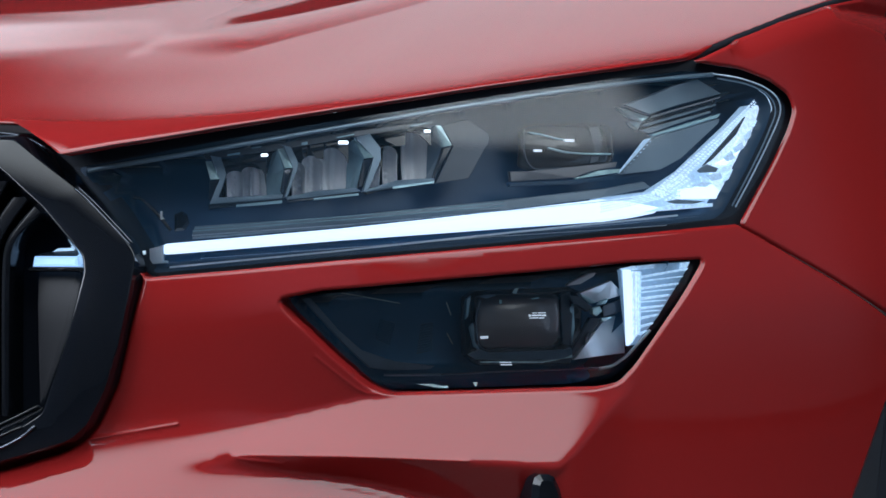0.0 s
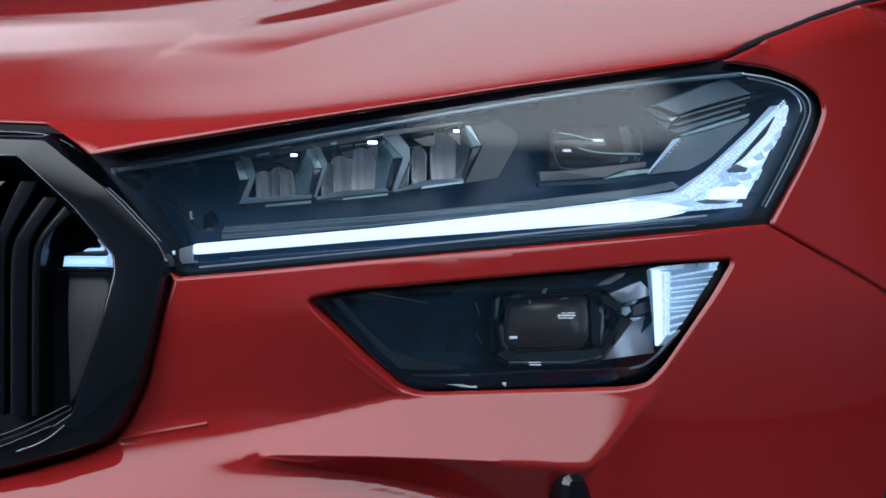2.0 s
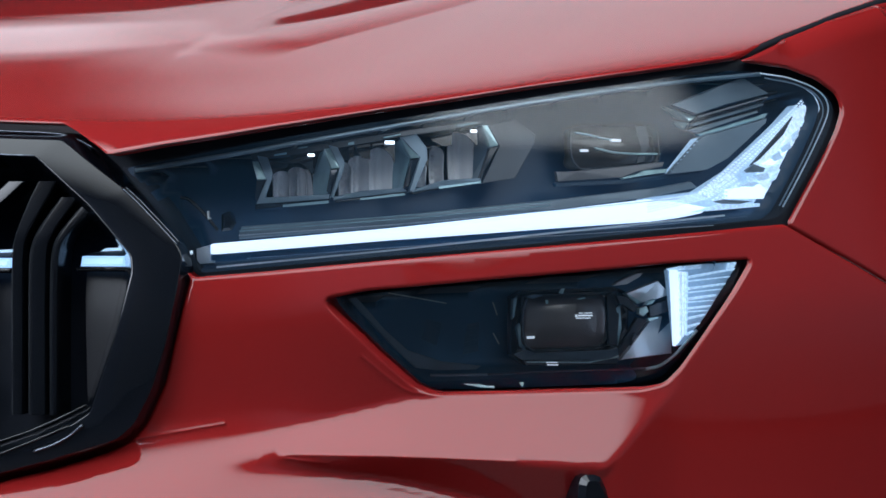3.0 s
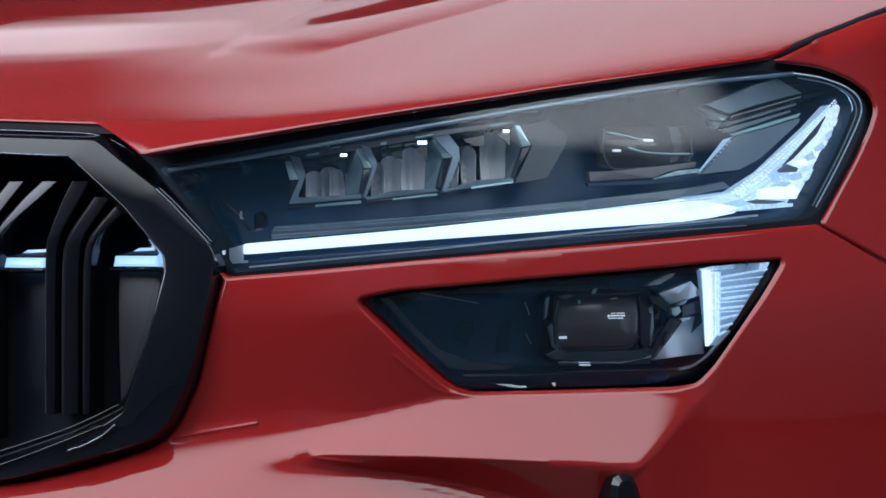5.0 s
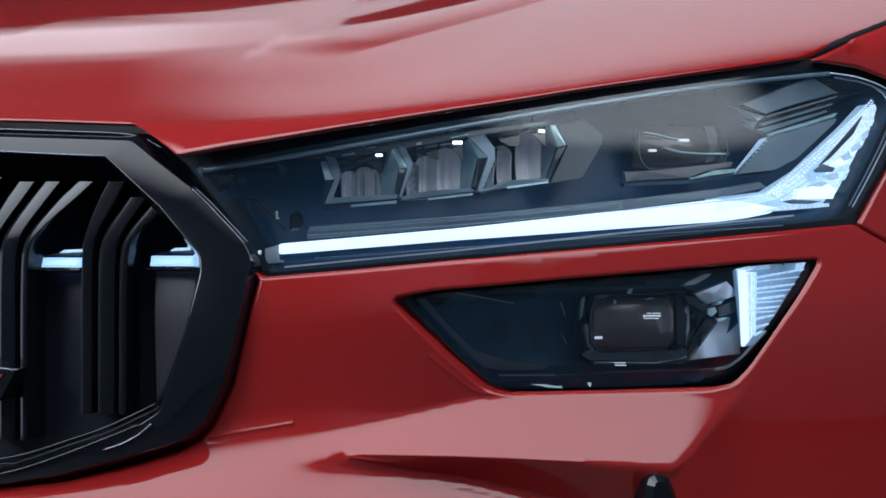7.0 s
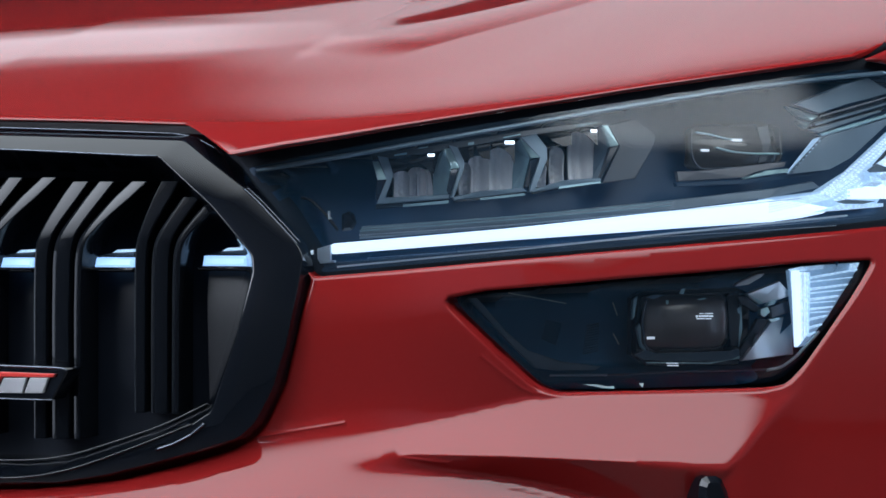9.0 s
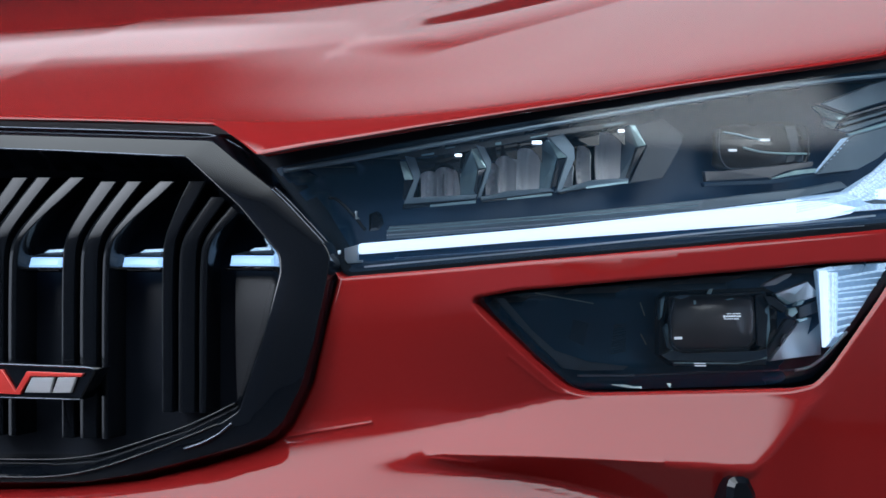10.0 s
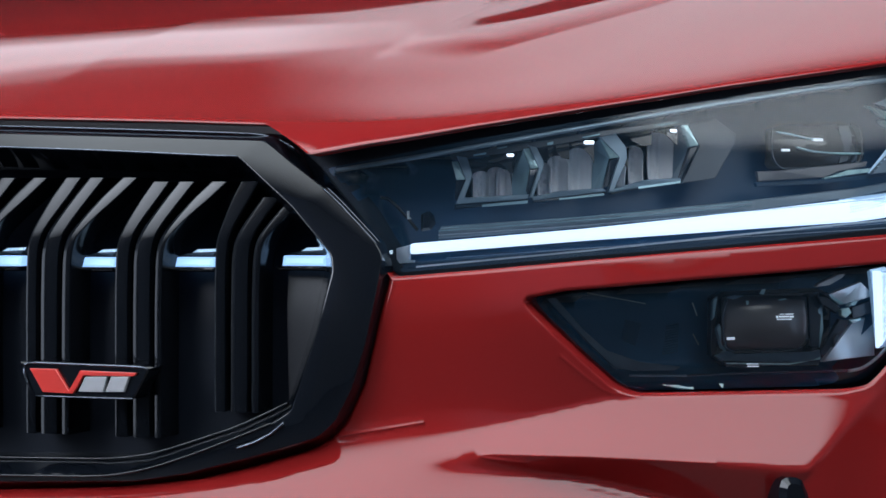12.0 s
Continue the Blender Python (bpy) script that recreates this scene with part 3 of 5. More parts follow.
def sweep_frame(rings, middle, steps=800):
    """A moulding between nested outlines, (points, out) each, swept round a middle, its ridges rounded."""
    def along(points, angle):
        p = np.array(points)[:, :2] - middle
        d = np.array((math.cos(angle), math.sin(angle)))
        for a, c in zip(p, p[1:]):
            m = np.array([[d[0], a[0] - c[0]], [d[1], a[1] - c[1]]])
            if abs(np.linalg.det(m)) > 1e-12:
                r, t = np.linalg.solve(m, a)
                if r > 0 and -1e-6 <= t <= 1 + 1e-6:
                    return d * r + middle
        return None
    first, last = math.radians(158), math.radians(-158)
    bm = bmesh.new()
    rows = []
    tracks = []
    for angle in np.linspace(first, last, steps):
        spots = [along(points, angle) for points, out in rings]
        if any(s is None for s in spots):
            continue
        tracks.append([np.r_[s, o(math.degrees(angle)) if callable(o) else o] for s, (_, o) in zip(spots, rings)])
    tracks = np.array(tracks)
    for _ in range(3):
        tracks[1:-1] = (tracks[:-2] + 2 * tracks[1:-1] + tracks[2:]) / 4
    for spots in tracks:
        line = [spots[0] + np.r_[0, 0, -0.03], spots[0]]
        for a, c, d in zip(spots, spots[1:], spots[2:]):
            u, v = a - c, d - c
            lu, lv = np.linalg.norm(u), np.linalg.norm(v)
            p, q = c + u / lu * min(0.0010, lu * 0.4), c + v / lv * min(0.0010, lv * 0.4)
            line += [(1 - w) ** 2 * p + 2 * w * (1 - w) * c + w * w * q for w in (0, 0.25, 0.5, 0.75, 1)]
        line += [spots[-1], spots[-1] + np.r_[0, 0, -0.05]]
        line = np.array(line)
        rows.append([bm.verts.new(v) for v in skin(line[:, 0], line[:, 1], line[:, 2])])
    for a, c in zip(rows, rows[1:]):
        for k in range(len(a) - 1):
            bm.faces.new([a[k], a[k + 1], c[k + 1], c[k]])
    bmesh.ops.recalc_face_normals(bm, faces=bm.faces)
    return bm


grille = new("grille")
grille.parent = car
part("frame", sweep_frame(((FRAME_OUT, -0.010), (FRAME_RIDGE, lambda turn: np.interp(turn, (4, 20, 34), (0.0098, 0.0082, 0.0048))), (FRAME_IN, 0.0105), (FRAME_OPEN, -0.03)), np.array((0.24, 0.80))), GLOSS_BLACK, grille)
part("backing", sheet_mesh(rounded(FRAME_OUT, 0.006), on_skin(-0.12), (), 0.03), RUBBER, grille)



def plate(name, points, mat, parent, label="", thick=0.003, bevel=0.0004):
    """A flat or folded plate over (s, z, out) corners, with thickness and broken edges."""
    p = np.array(points)
    front = skin(p[:, 0], p[:, 1], p[:, 2])
    back = skin(p[:, 0], p[:, 1], p[:, 2] - thick)
    bm = bmesh.new()
    f = [bm.verts.new(v) for v in front]
    r = [bm.verts.new(v) for v in back]
    top = bm.faces.new(f)
    bm.faces.new(list(reversed(r)))
    n = len(f)
    for k in range(n):
        bm.faces.new([f[k], r[k], r[(k + 1) % n], f[(k + 1) % n]])
    bmesh.ops.recalc_face_normals(bm, faces=bm.faces)
    if bevel:
        rim = [e for e in bm.edges if len(set(e.verts) & set(f)) == 2]
        bmesh.ops.bevel(bm, geom=rim, offset=bevel, segments=1, affect="EDGES")
    bmesh.ops.triangulate(bm, faces=[q for q in bm.faces if len(q.verts) > 4])
    return part(name, bm, mat, parent, label, smooth=False)


def wire(name, points, radius, mat, parent, label="", sides=8):
    """A round bead along (s, z, out) points."""
    p = np.array(points)
    run = np.r_[0, np.cumsum(np.linalg.norm(np.diff(p, axis=0), axis=1))]
    t = np.linspace(0, run[-1], max(12, len(p) * 6))
    q = np.stack([np.interp(t, run, p[:, k]) for k in range(3)], -1)
    for _ in range(3):
        q[1:-1] = (q[:-2] + 2 * q[1:-1] + q[2:]) / 4
    c = skin(q[:, 0], q[:, 1], q[:, 2])
    bm = bmesh.new()
    rows = []
    for k in range(len(c)):
        d = Vector(c[min(k + 1, len(c) - 1)] - c[max(k - 1, 0)]).normalized()
        u = d.cross(Vector((0, 0, 1))).normalized()
        w = d.cross(u)
        rows.append([bm.verts.new(Vector(c[k]) + (u * math.cos(a) + w * math.sin(a)) * radius) for a in np.linspace(0, 2 * math.pi, sides, endpoint=False)])
    for a, b in zip(rows, rows[1:]):
        for k in range(sides):
            bm.faces.new([a[k], a[(k + 1) % sides], b[(k + 1) % sides], b[k]])
    bm.faces.new(rows[0])
    bm.faces.new(list(reversed(rows[-1])))
    bmesh.ops.recalc_face_normals(bm, faces=bm.faces)
    return part(name, bm, mat, parent, label)


def bead_patch(corners, across, along, fill=0.74):
    """Small raised prisms in rows over a four-cornered patch."""
    a, b, c, d = [np.array(p) for p in corners]
    bm = bmesh.new()

    def spot(u, v, lift=0.0):
        q = a * (1 - u) * (1 - v) + b * u * (1 - v) + c * u * v + d * (1 - u) * v
        return bm.verts.new(skin(q[0], q[1], q[2] + lift))
    for i in range(across):
        for j in range(along):
            u, v, m = (i + 0.5 * (1 + 0.5 * (j % 2))) / across, (j + 0.5) / along, fill / 2
            ring = [spot(u + x * m / across, v + y * m / along) for x, y in ((-1, -1), (1, -1), (1, 1), (-1, 1))]
            top = spot(u, v, 0.0012)
            for k in range(4):
                bm.faces.new([ring[k], ring[(k + 1) % 4], top])
    bmesh.ops.recalc_face_normals(bm, faces=bm.faces)
    return bm


def bowl(outline, edge, deep, run, power=1.0):
    """Depth that falls from edge at an outline to deep, run metres inside it."""
    ring = rounded(outline, 0.004)

    def depth(s, z):
        d = np.clip(gap(ring, np.stack([s, z], -1)) / run, 0, 1)
        return edge + (deep - edge) * (d * d * (3 - 2 * d)) ** power
    return depth


# ---- grille: ribs, light segments, badge ----
BLADES = [(0.1468, 0.8124, 0.1544, 0.8207), (0.1576, 0.8125, 0.1711, 0.8209), (0.1752, 0.8128, 0.1808, 0.8210), (0.2193, 0.8134, 0.2276, 0.8216), (0.2311, 0.8135, 0.2450, 0.8218), (0.2484, 0.8138, 0.2552, 0.8219), (0.2920, 0.8143, 0.3020, 0.8224), (0.3061, 0.8145, 0.3197, 0.8226), (0.3233, 0.8147, 0.3287, 0.8227), (0.3706, 0.8152, 0.3786, 0.8232), (0.3828, 0.8153, 0.3955, 0.8233), (0.3983, 0.8155, 0.4041, 0.8234)]
GRILLE_LEDS = [(0.1740, 0.8248, 0.2049, 0.8321), (0.2568, 0.8249, 0.2823, 0.8316), (0.3326, 0.8257, 0.3625, 0.8323), (0.4164, 0.8271, 0.4496, 0.8340)]
LED_HEIGHT = 0.838


def blade(s, width, foot, head, fan, cut, back):
    """A rib that stands upright to the light line and leans back above it."""
    zs = np.r_[np.linspace(foot, LED_HEIGHT - 0.012, 6), np.linspace(LED_HEIGHT - 0.008, LED_HEIGHT + 0.03, 18), np.linspace(LED_HEIGHT + 0.033, head, 8)]
    rise = np.sqrt((zs - LED_HEIGHT - 0.008) ** 2 + 0.010 ** 2) + (zs - LED_HEIGHT - 0.008)
    outs = -0.026 - lean(zs) + lean(0.80) - back * rise
    aside = fan * rise
    bm = bmesh.new()
    rows = []
    for z, o, g, up in zip(zs, outs, aside, np.clip(rise / 0.06, 0, 1)):
        h = (width + (0.0135 - width) * up) / 2
        c = cut * (1 - 0.5 * up)
        profile = [(-h, -0.03), (-h, -0.38 * c - 0.0008), (-h + 0.0003, -0.38 * c), (-h + c, -0.0001), (-h + c + 0.0006, 0), (h - 0.0014, 0), (h - 0.0004, -0.0004), (h, -0.0014), (h, -0.03)]
        rows.append([bm.verts.new(skin(s + g + a, z, o + d)) for a, d in profile])
    for a, b in zip(rows, rows[1:]):
        for k in range(len(profile) - 1):
            bm.faces.new([a[k], a[k + 1], b[k + 1], b[k]])
    bm.faces.new(rows[0])
    bm.faces.new(list(reversed(rows[-1])))
    bmesh.ops.recalc_face_normals(bm, faces=bm.faces)
    return bm


for k, (s0, z0, s1, z1) in enumerate(BLADES):
    s = (s0 + s1) / 2
    foot = 0.705 if s < 0.33 else 0.725
    head = 0.889 if k < 6 else 0.886 if k < 9 else (0.886, 0.875, 0.862)[k % 3]
    part("rib", sharpen(blade(s, s1 - s0, foot, head, (0.36 if k < 9 else 0.28, 0.41, 0.56)[k % 3], (0.0014, 0.0032, 0.0030)[k % 3], 0.10 if k < 9 else 0.03)), RIB_BLACK, grille)
for s0, z0, s1, z1 in GRILLE_LEDS:
    plate("light_segment", [(s0, z0, -0.036), (s1, z0, -0.036), (s1, z1, -0.038), (s0, z1, -0.038)], GRILLE_LED, grille, "white light segment", 0.012, 0.002)
    # blue reflection above the segment, added as a glowing strip
    plate("light_reflection", [(s0 + 0.4 * (s1 - s0), z1 + 0.0034, -0.040), (s1, z1 + 0.0042, -0.038), (s1, z1 + 0.0062, -0.040), (s0 + 0.5 * (s1 - s0), z1 + 0.0056, -0.042)], LED_DIM, grille, "", 0.003, 0)
    plate("light_tray", [(s0 - 0.004, z0 - 0.0005, -0.034), (s1 + 0.002, z0 - 0.0005, -0.034), (s1 + 0.002, z0 - 0.0035, -0.036), (s0 - 0.002, z0 - 0.0035, -0.036)], GLOSS_BLACK, grille, "", 0.01, 0.001)
    plate("light_hood", [(s0 + 0.002, z1 + 0.0012, -0.037), (s1, z1 + 0.0012, -0.037), (s1, z1 + 0.0034, -0.039), (s0 + 0.3 * (s1 - s0), z1 + 0.0030, -0.040)], BEZEL_BLUE, grille, "", 0.006, 0)
# highlights along the frame's edges, added as thin beads
for ring, lift, thick in ((FRAME_OPEN[7:], -0.026, 0.0009), (FRAME_IN[8:], 0.0118, 0.0009)):
    wire("highlight_bead", [(s, z, lift) for s, z in ring], thick, GLOSS_BLACK, grille)
wire("highlight_bead", [(0.1308, 0.9291, -0.0060), (0.1905, 0.9271, -0.0060), (0.3082, 0.9230, -0.0060), (0.4105, 0.9190, -0.0060), (0.4194, 0.9153, -0.0060), (0.4356, 0.9050, -0.0060)], 0.0006, DARK_CHROME, grille, "thin highlight added along the edge")
wire("highlight_bead", [(0.1457, 0.9135, 0.0108), (0.2039, 0.9113, 0.0108), (0.2965, 0.9078, 0.0108), (0.3736, 0.9040, 0.0108), (0.3927, 0.9033, 0.0108)], 0.0008, DARK_CHROME, grille, "thin highlight added along the edge")
wire("highlight_bead", [(0.4566, 0.8814, 0.0086), (0.4686, 0.8710, 0.0086), (0.4856, 0.8545, 0.0086), (0.4973, 0.8428, 0.0086)], 0.0008, DARK_CHROME, grille, "thin highlight added along the edge")
wire("highlight_bead", [(0.4582, 0.8821, 0.0060), (0.4703, 0.8717, 0.0060), (0.4874, 0.8553, 0.0060), (0.4983, 0.8442, 0.0060)], 0.0006, DARK_CHROME, grille, "thin highlight added along the edge")
wire("highlight_bead", [(0.4023, 0.7045, 0.0112), (0.4151, 0.7087, 0.0112), (0.4271, 0.7151, 0.0112), (0.4358, 0.7226, 0.0112)], 0.0012, DARK_CHROME, grille, "thin highlight added along the edge")
plate("clip", [(0.4962, 0.8381, 0.0040), (0.4997, 0.8385, 0.0040), (0.5003, 0.8343, 0.0040), (0.4968, 0.8339, 0.0040)], FROSTED, grille, "small clear plastic clip", 0.003)
plate("clip", [(0.5048, 0.8389, 0.0040), (0.5068, 0.8393, 0.0040), (0.5069, 0.8366, 0.0040), (0.5054, 0.8363, 0.0040)], FROSTED, grille, "small clear plastic clip", 0.003)
part("side_panel", sheet_mesh(rounded([(a, c) for a, c, d in [(0.4174, 0.8251, -0.0500), (0.4483, 0.8254, -0.0500), (0.4416, 0.7835, -0.0500), (0.4203, 0.7292, -0.0500)]], 0.001), on_skin(-0.05), (), 0.008), SIDE_PANEL, grille, "satin grey panel")
part("inner_panel", sheet_mesh(rounded(FRAME_OPEN, 0.006), on_skin(lambda s, z: -0.062 - 0.4 * np.clip(z - LED_HEIGHT, 0, 1)), (), 0.02), GRILLE_BACK, grille)

badge = new("badge")
badge.parent = car
tagged(badge, "small black badge with red and grey shapes and a bright rim")
BADGE = [(0.2282, 0.7582, -0.0060), (0.3343, 0.7569, -0.0060), (0.3299, 0.7541, -0.0060), (0.3186, 0.7345, -0.0060), (0.2416, 0.7345, -0.0060), (0.2375, 0.7384, -0.0060)]
plate("badge_plate", BADGE, GLOSS_BLACK, badge, thick=0.02, bevel=0.001)
plate("red_mark", [(0.2379, 0.7539, -0.0030), (0.2588, 0.7541, -0.0030), (0.2692, 0.7392, -0.0030), (0.2782, 0.7534, -0.0030), (0.3218, 0.7529, -0.0030), (0.3205, 0.7505, -0.0030), (0.2809, 0.7499, -0.0030), (0.2724, 0.7369, -0.0030), (0.2484, 0.7374, -0.0030)], BADGE_RED, badge, "red angular mark", 0.003)
plate("grey_mark", [(0.2822, 0.7491, -0.0030), (0.2995, 0.7496, -0.0030), (0.2964, 0.7388, -0.0030), (0.2768, 0.7386, -0.0030)], BADGE_GREY, badge, "grey slanted shape", 0.003)
plate("grey_mark", [(0.3026, 0.7497, -0.0030), (0.3166, 0.7500, -0.0030), (0.3123, 0.7393, -0.0030), (0.2982, 0.7389, -0.0030)], BADGE_GREY, badge, "grey slanted shape", 0.003)
wire("badge_rim", [(a, b, c + 0.001) for a, b, c in [BADGE[5], BADGE[0], BADGE[1], BADGE[2]]], 0.0009, DARK_CHROME, badge, "dark metal rim")
wire("badge_rim", [(a, b, c + 0.0005) for a, b, c in [BADGE[3], BADGE[4]]], 0.0007, DARK_CHROME, badge, "dark metal rim")

# ---- upper headlight ----
headlight = new("headlight")
headlight.parent = car
LENS = [(0.4515, 0.8952), (0.5204, 0.9078), (0.6453, 0.9280), (0.7813, 0.9486), (0.8834, 0.9625), (0.9558, 0.9705), (1.0023, 0.9690), (1.0340, 0.9626), (1.0532, 0.9544), (1.0570, 0.9448), (1.0455, 0.9305), (1.0093, 0.8962), (0.9740, 0.8638), (0.9620, 0.8589), (0.8614, 0.8513), (0.7663, 0.8433), (0.6399, 0.8346), (0.5099, 0.8237), (0.4996, 0.8369), (0.4782, 0.8672)]
lens_ring = rounded(LENS, 0.004)
part("cover", sheet_mesh(lens_ring, on_skin(lambda s, z: 0.10 * (z - 0.86) - 1.6 * np.clip(z - np.interp(s, (0.50, 0.66, 0.82), (0.925, 0.908, 0.872)), 0, 1) ** 2), (), 0.006), COVER, headlight, "clear lamp cover").visible_shadow = False
part("housing", sheet_mesh(lens_ring, on_skin(bowl(LENS, -0.014, -0.066, 0.010)), (), 0.006), HOUSING, headlight)
part("seal", sheet_mesh(rounded(SEAL, 0.004), on_skin(-0.013), [lens_ring], 0.006, 0.0, 0.03), RUBBER, headlight, "black rubber seal")
wire("bezel_lip", [(0.4609, 0.8933, -0.0060), (0.5405, 0.9056, -0.0060), (0.6464, 0.9231, -0.0060), (0.7363, 0.9376, -0.0060), (0.8340, 0.9520, -0.0060), (0.9154, 0.9619, -0.0060), (0.9841, 0.9683, -0.0060)], 0.0016, SATIN_GREY, headlight)


def lobe(s0, z0, s1, z1):
    """A hollow, arched reflector, curved across like half a tube."""
    mid, half, high = (s0 + s1) / 2, (s1 - s0) / 2, z1 - z0
    arch = [(s0, z0), (s1, z0)] + [(mid + half * math.cos(a), z1 - high * 0.24 + high * 0.24 * math.sin(a)) for a in np.linspace(0, math.pi, 9)]

    def depth(s, z):
        u = np.clip((s - mid) / half, -1, 1)
        return -0.044 - 0.012 * np.sqrt(1 - u * u * 0.96) + 0.0012 * np.cos(u * 9) + 0.010 * np.clip((z - z0) / high, 0, 1) ** 2
    return sheet_mesh(rounded(arch, 0.001, 0.003), on_skin(depth), (), 0.0025, 0.0, 0.004)


# three reflector modules: dark box, bowls, chevron frames between them
for rows, mat in (
    ([(0.5488, 0.9059, -0.0640), (0.6069, 0.9116, -0.0640), (0.6107, 0.9100, -0.0640), (0.6076, 0.8760, -0.0640), (0.5552, 0.8744, -0.0640)], GLOSS_BLACK),
    ([(0.6140, 0.9100, -0.0640), (0.6682, 0.9190, -0.0640), (0.6718, 0.9166, -0.0640), (0.6681, 0.8812, -0.0640), (0.6112, 0.8748, -0.0640)], GLOSS_BLACK),
    ([(0.6812, 0.9190, -0.0640), (0.7379, 0.9279, -0.0640), (0.7416, 0.9259, -0.0640), (0.7353, 0.8881, -0.0640), (0.6775, 0.8820, -0.0640)], GLOSS_BLACK),
):
    plate("module_box", rows, mat, headlight, "", 0.006, 0.0004)
for rows, mat in (
    ([(0.5488, 0.9038, -0.0240), (0.5569, 0.9026, -0.0240), (0.5615, 0.8912, -0.0240), (0.5606, 0.8873, -0.0240), (0.5554, 0.8748, -0.0240), (0.6051, 0.8771, -0.0240), (0.6041, 0.8740, -0.0240), (0.5485, 0.8701, -0.0240), (0.5562, 0.8873, -0.0240)], SATIN_GREY),
    ([(0.6057, 0.9113, -0.0240), (0.6123, 0.9097, -0.0240), (0.6176, 0.8991, -0.0240), (0.6160, 0.8928, -0.0240), (0.6085, 0.8756, -0.0240), (0.6054, 0.8744, -0.0240), (0.6131, 0.8952, -0.0240)], SATIN_GREY),
    ([(0.6072, 0.8752, -0.0240), (0.6292, 0.8795, -0.0240), (0.6613, 0.8815, -0.0240), (0.6647, 0.8791, -0.0240), (0.6084, 0.8729, -0.0240)], SATIN_GREY),
    ([(0.6621, 0.9170, -0.0240), (0.6748, 0.9194, -0.0240), (0.6826, 0.9095, -0.0240), (0.6823, 0.9016, -0.0240), (0.6709, 0.8807, -0.0240), (0.6655, 0.8783, -0.0240), (0.6762, 0.9028, -0.0240)], SATIN_GREY),
    ([(0.6673, 0.8799, -0.0240), (0.6944, 0.8870, -0.0240), (0.7231, 0.8886, -0.0240), (0.7242, 0.8867, -0.0240), (0.6681, 0.8783, -0.0240)], SATIN_GREY),
):
    plate("module_frame", rows, mat, headlight, "", 0.004, 0.0004)
for rows, mat in (
    ([(0.5481, 0.8701, -0.0225), (0.6048, 0.8738, -0.0225), (0.6039, 0.8713, -0.0225), (0.5690, 0.8686, -0.0225), (0.5478, 0.8666, -0.0225)], FACET_DARK),
    ([(0.6086, 0.8727, -0.0225), (0.6625, 0.8787, -0.0225), (0.6633, 0.8771, -0.0225), (0.6278, 0.8732, -0.0225), (0.6086, 0.8713, -0.0225)], FACET_DARK),
    ([(0.6677, 0.8781, -0.0225), (0.7231, 0.8863, -0.0225), (0.7234, 0.8851, -0.0225), (0.6889, 0.8811, -0.0225), (0.6676, 0.8768, -0.0225)], FACET_DARK),
):
    plate("module_rim", rows, mat, headlight, "", 0.006, 0.0004)
for rows, mat in (
    ([(0.5690, 0.8699, -0.0215), (0.6038, 0.8729, -0.0215), (0.6037, 0.8709, -0.0215), (0.5690, 0.8682, -0.0215)], TEAL_FACET),
    ([(0.6277, 0.8744, -0.0215), (0.6617, 0.8779, -0.0215), (0.6621, 0.8764, -0.0215), (0.6276, 0.8730, -0.0215)], TEAL_FACET),
    ([(0.6887, 0.8825, -0.0215), (0.7223, 0.8866, -0.0215), (0.7225, 0.8851, -0.0215), (0.6886, 0.8809, -0.0215)], TEAL_FACET),
):
    plate("rim_strip", rows, mat, headlight, "", 0.003, 0)
# chevrons: a lit facet above, a shaded one below, by colour
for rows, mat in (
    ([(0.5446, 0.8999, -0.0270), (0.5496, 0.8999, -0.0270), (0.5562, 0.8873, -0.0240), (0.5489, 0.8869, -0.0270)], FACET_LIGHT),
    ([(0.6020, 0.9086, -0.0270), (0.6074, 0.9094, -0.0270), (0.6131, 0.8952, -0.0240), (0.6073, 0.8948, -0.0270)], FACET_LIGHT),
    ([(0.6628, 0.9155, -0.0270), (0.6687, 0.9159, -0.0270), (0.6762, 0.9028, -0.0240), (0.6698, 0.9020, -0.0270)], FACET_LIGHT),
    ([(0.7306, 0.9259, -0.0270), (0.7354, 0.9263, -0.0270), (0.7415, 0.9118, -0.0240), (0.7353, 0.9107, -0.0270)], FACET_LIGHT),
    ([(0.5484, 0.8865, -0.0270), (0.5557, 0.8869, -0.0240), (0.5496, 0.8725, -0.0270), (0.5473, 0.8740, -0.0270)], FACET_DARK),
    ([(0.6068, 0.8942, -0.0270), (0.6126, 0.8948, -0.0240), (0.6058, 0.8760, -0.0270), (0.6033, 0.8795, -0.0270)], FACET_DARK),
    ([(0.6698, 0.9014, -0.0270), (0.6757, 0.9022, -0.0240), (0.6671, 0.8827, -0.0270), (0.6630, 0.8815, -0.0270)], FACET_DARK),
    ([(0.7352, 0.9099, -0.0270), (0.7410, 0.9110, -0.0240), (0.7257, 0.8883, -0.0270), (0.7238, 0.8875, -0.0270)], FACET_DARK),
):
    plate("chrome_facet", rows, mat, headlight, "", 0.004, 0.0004)
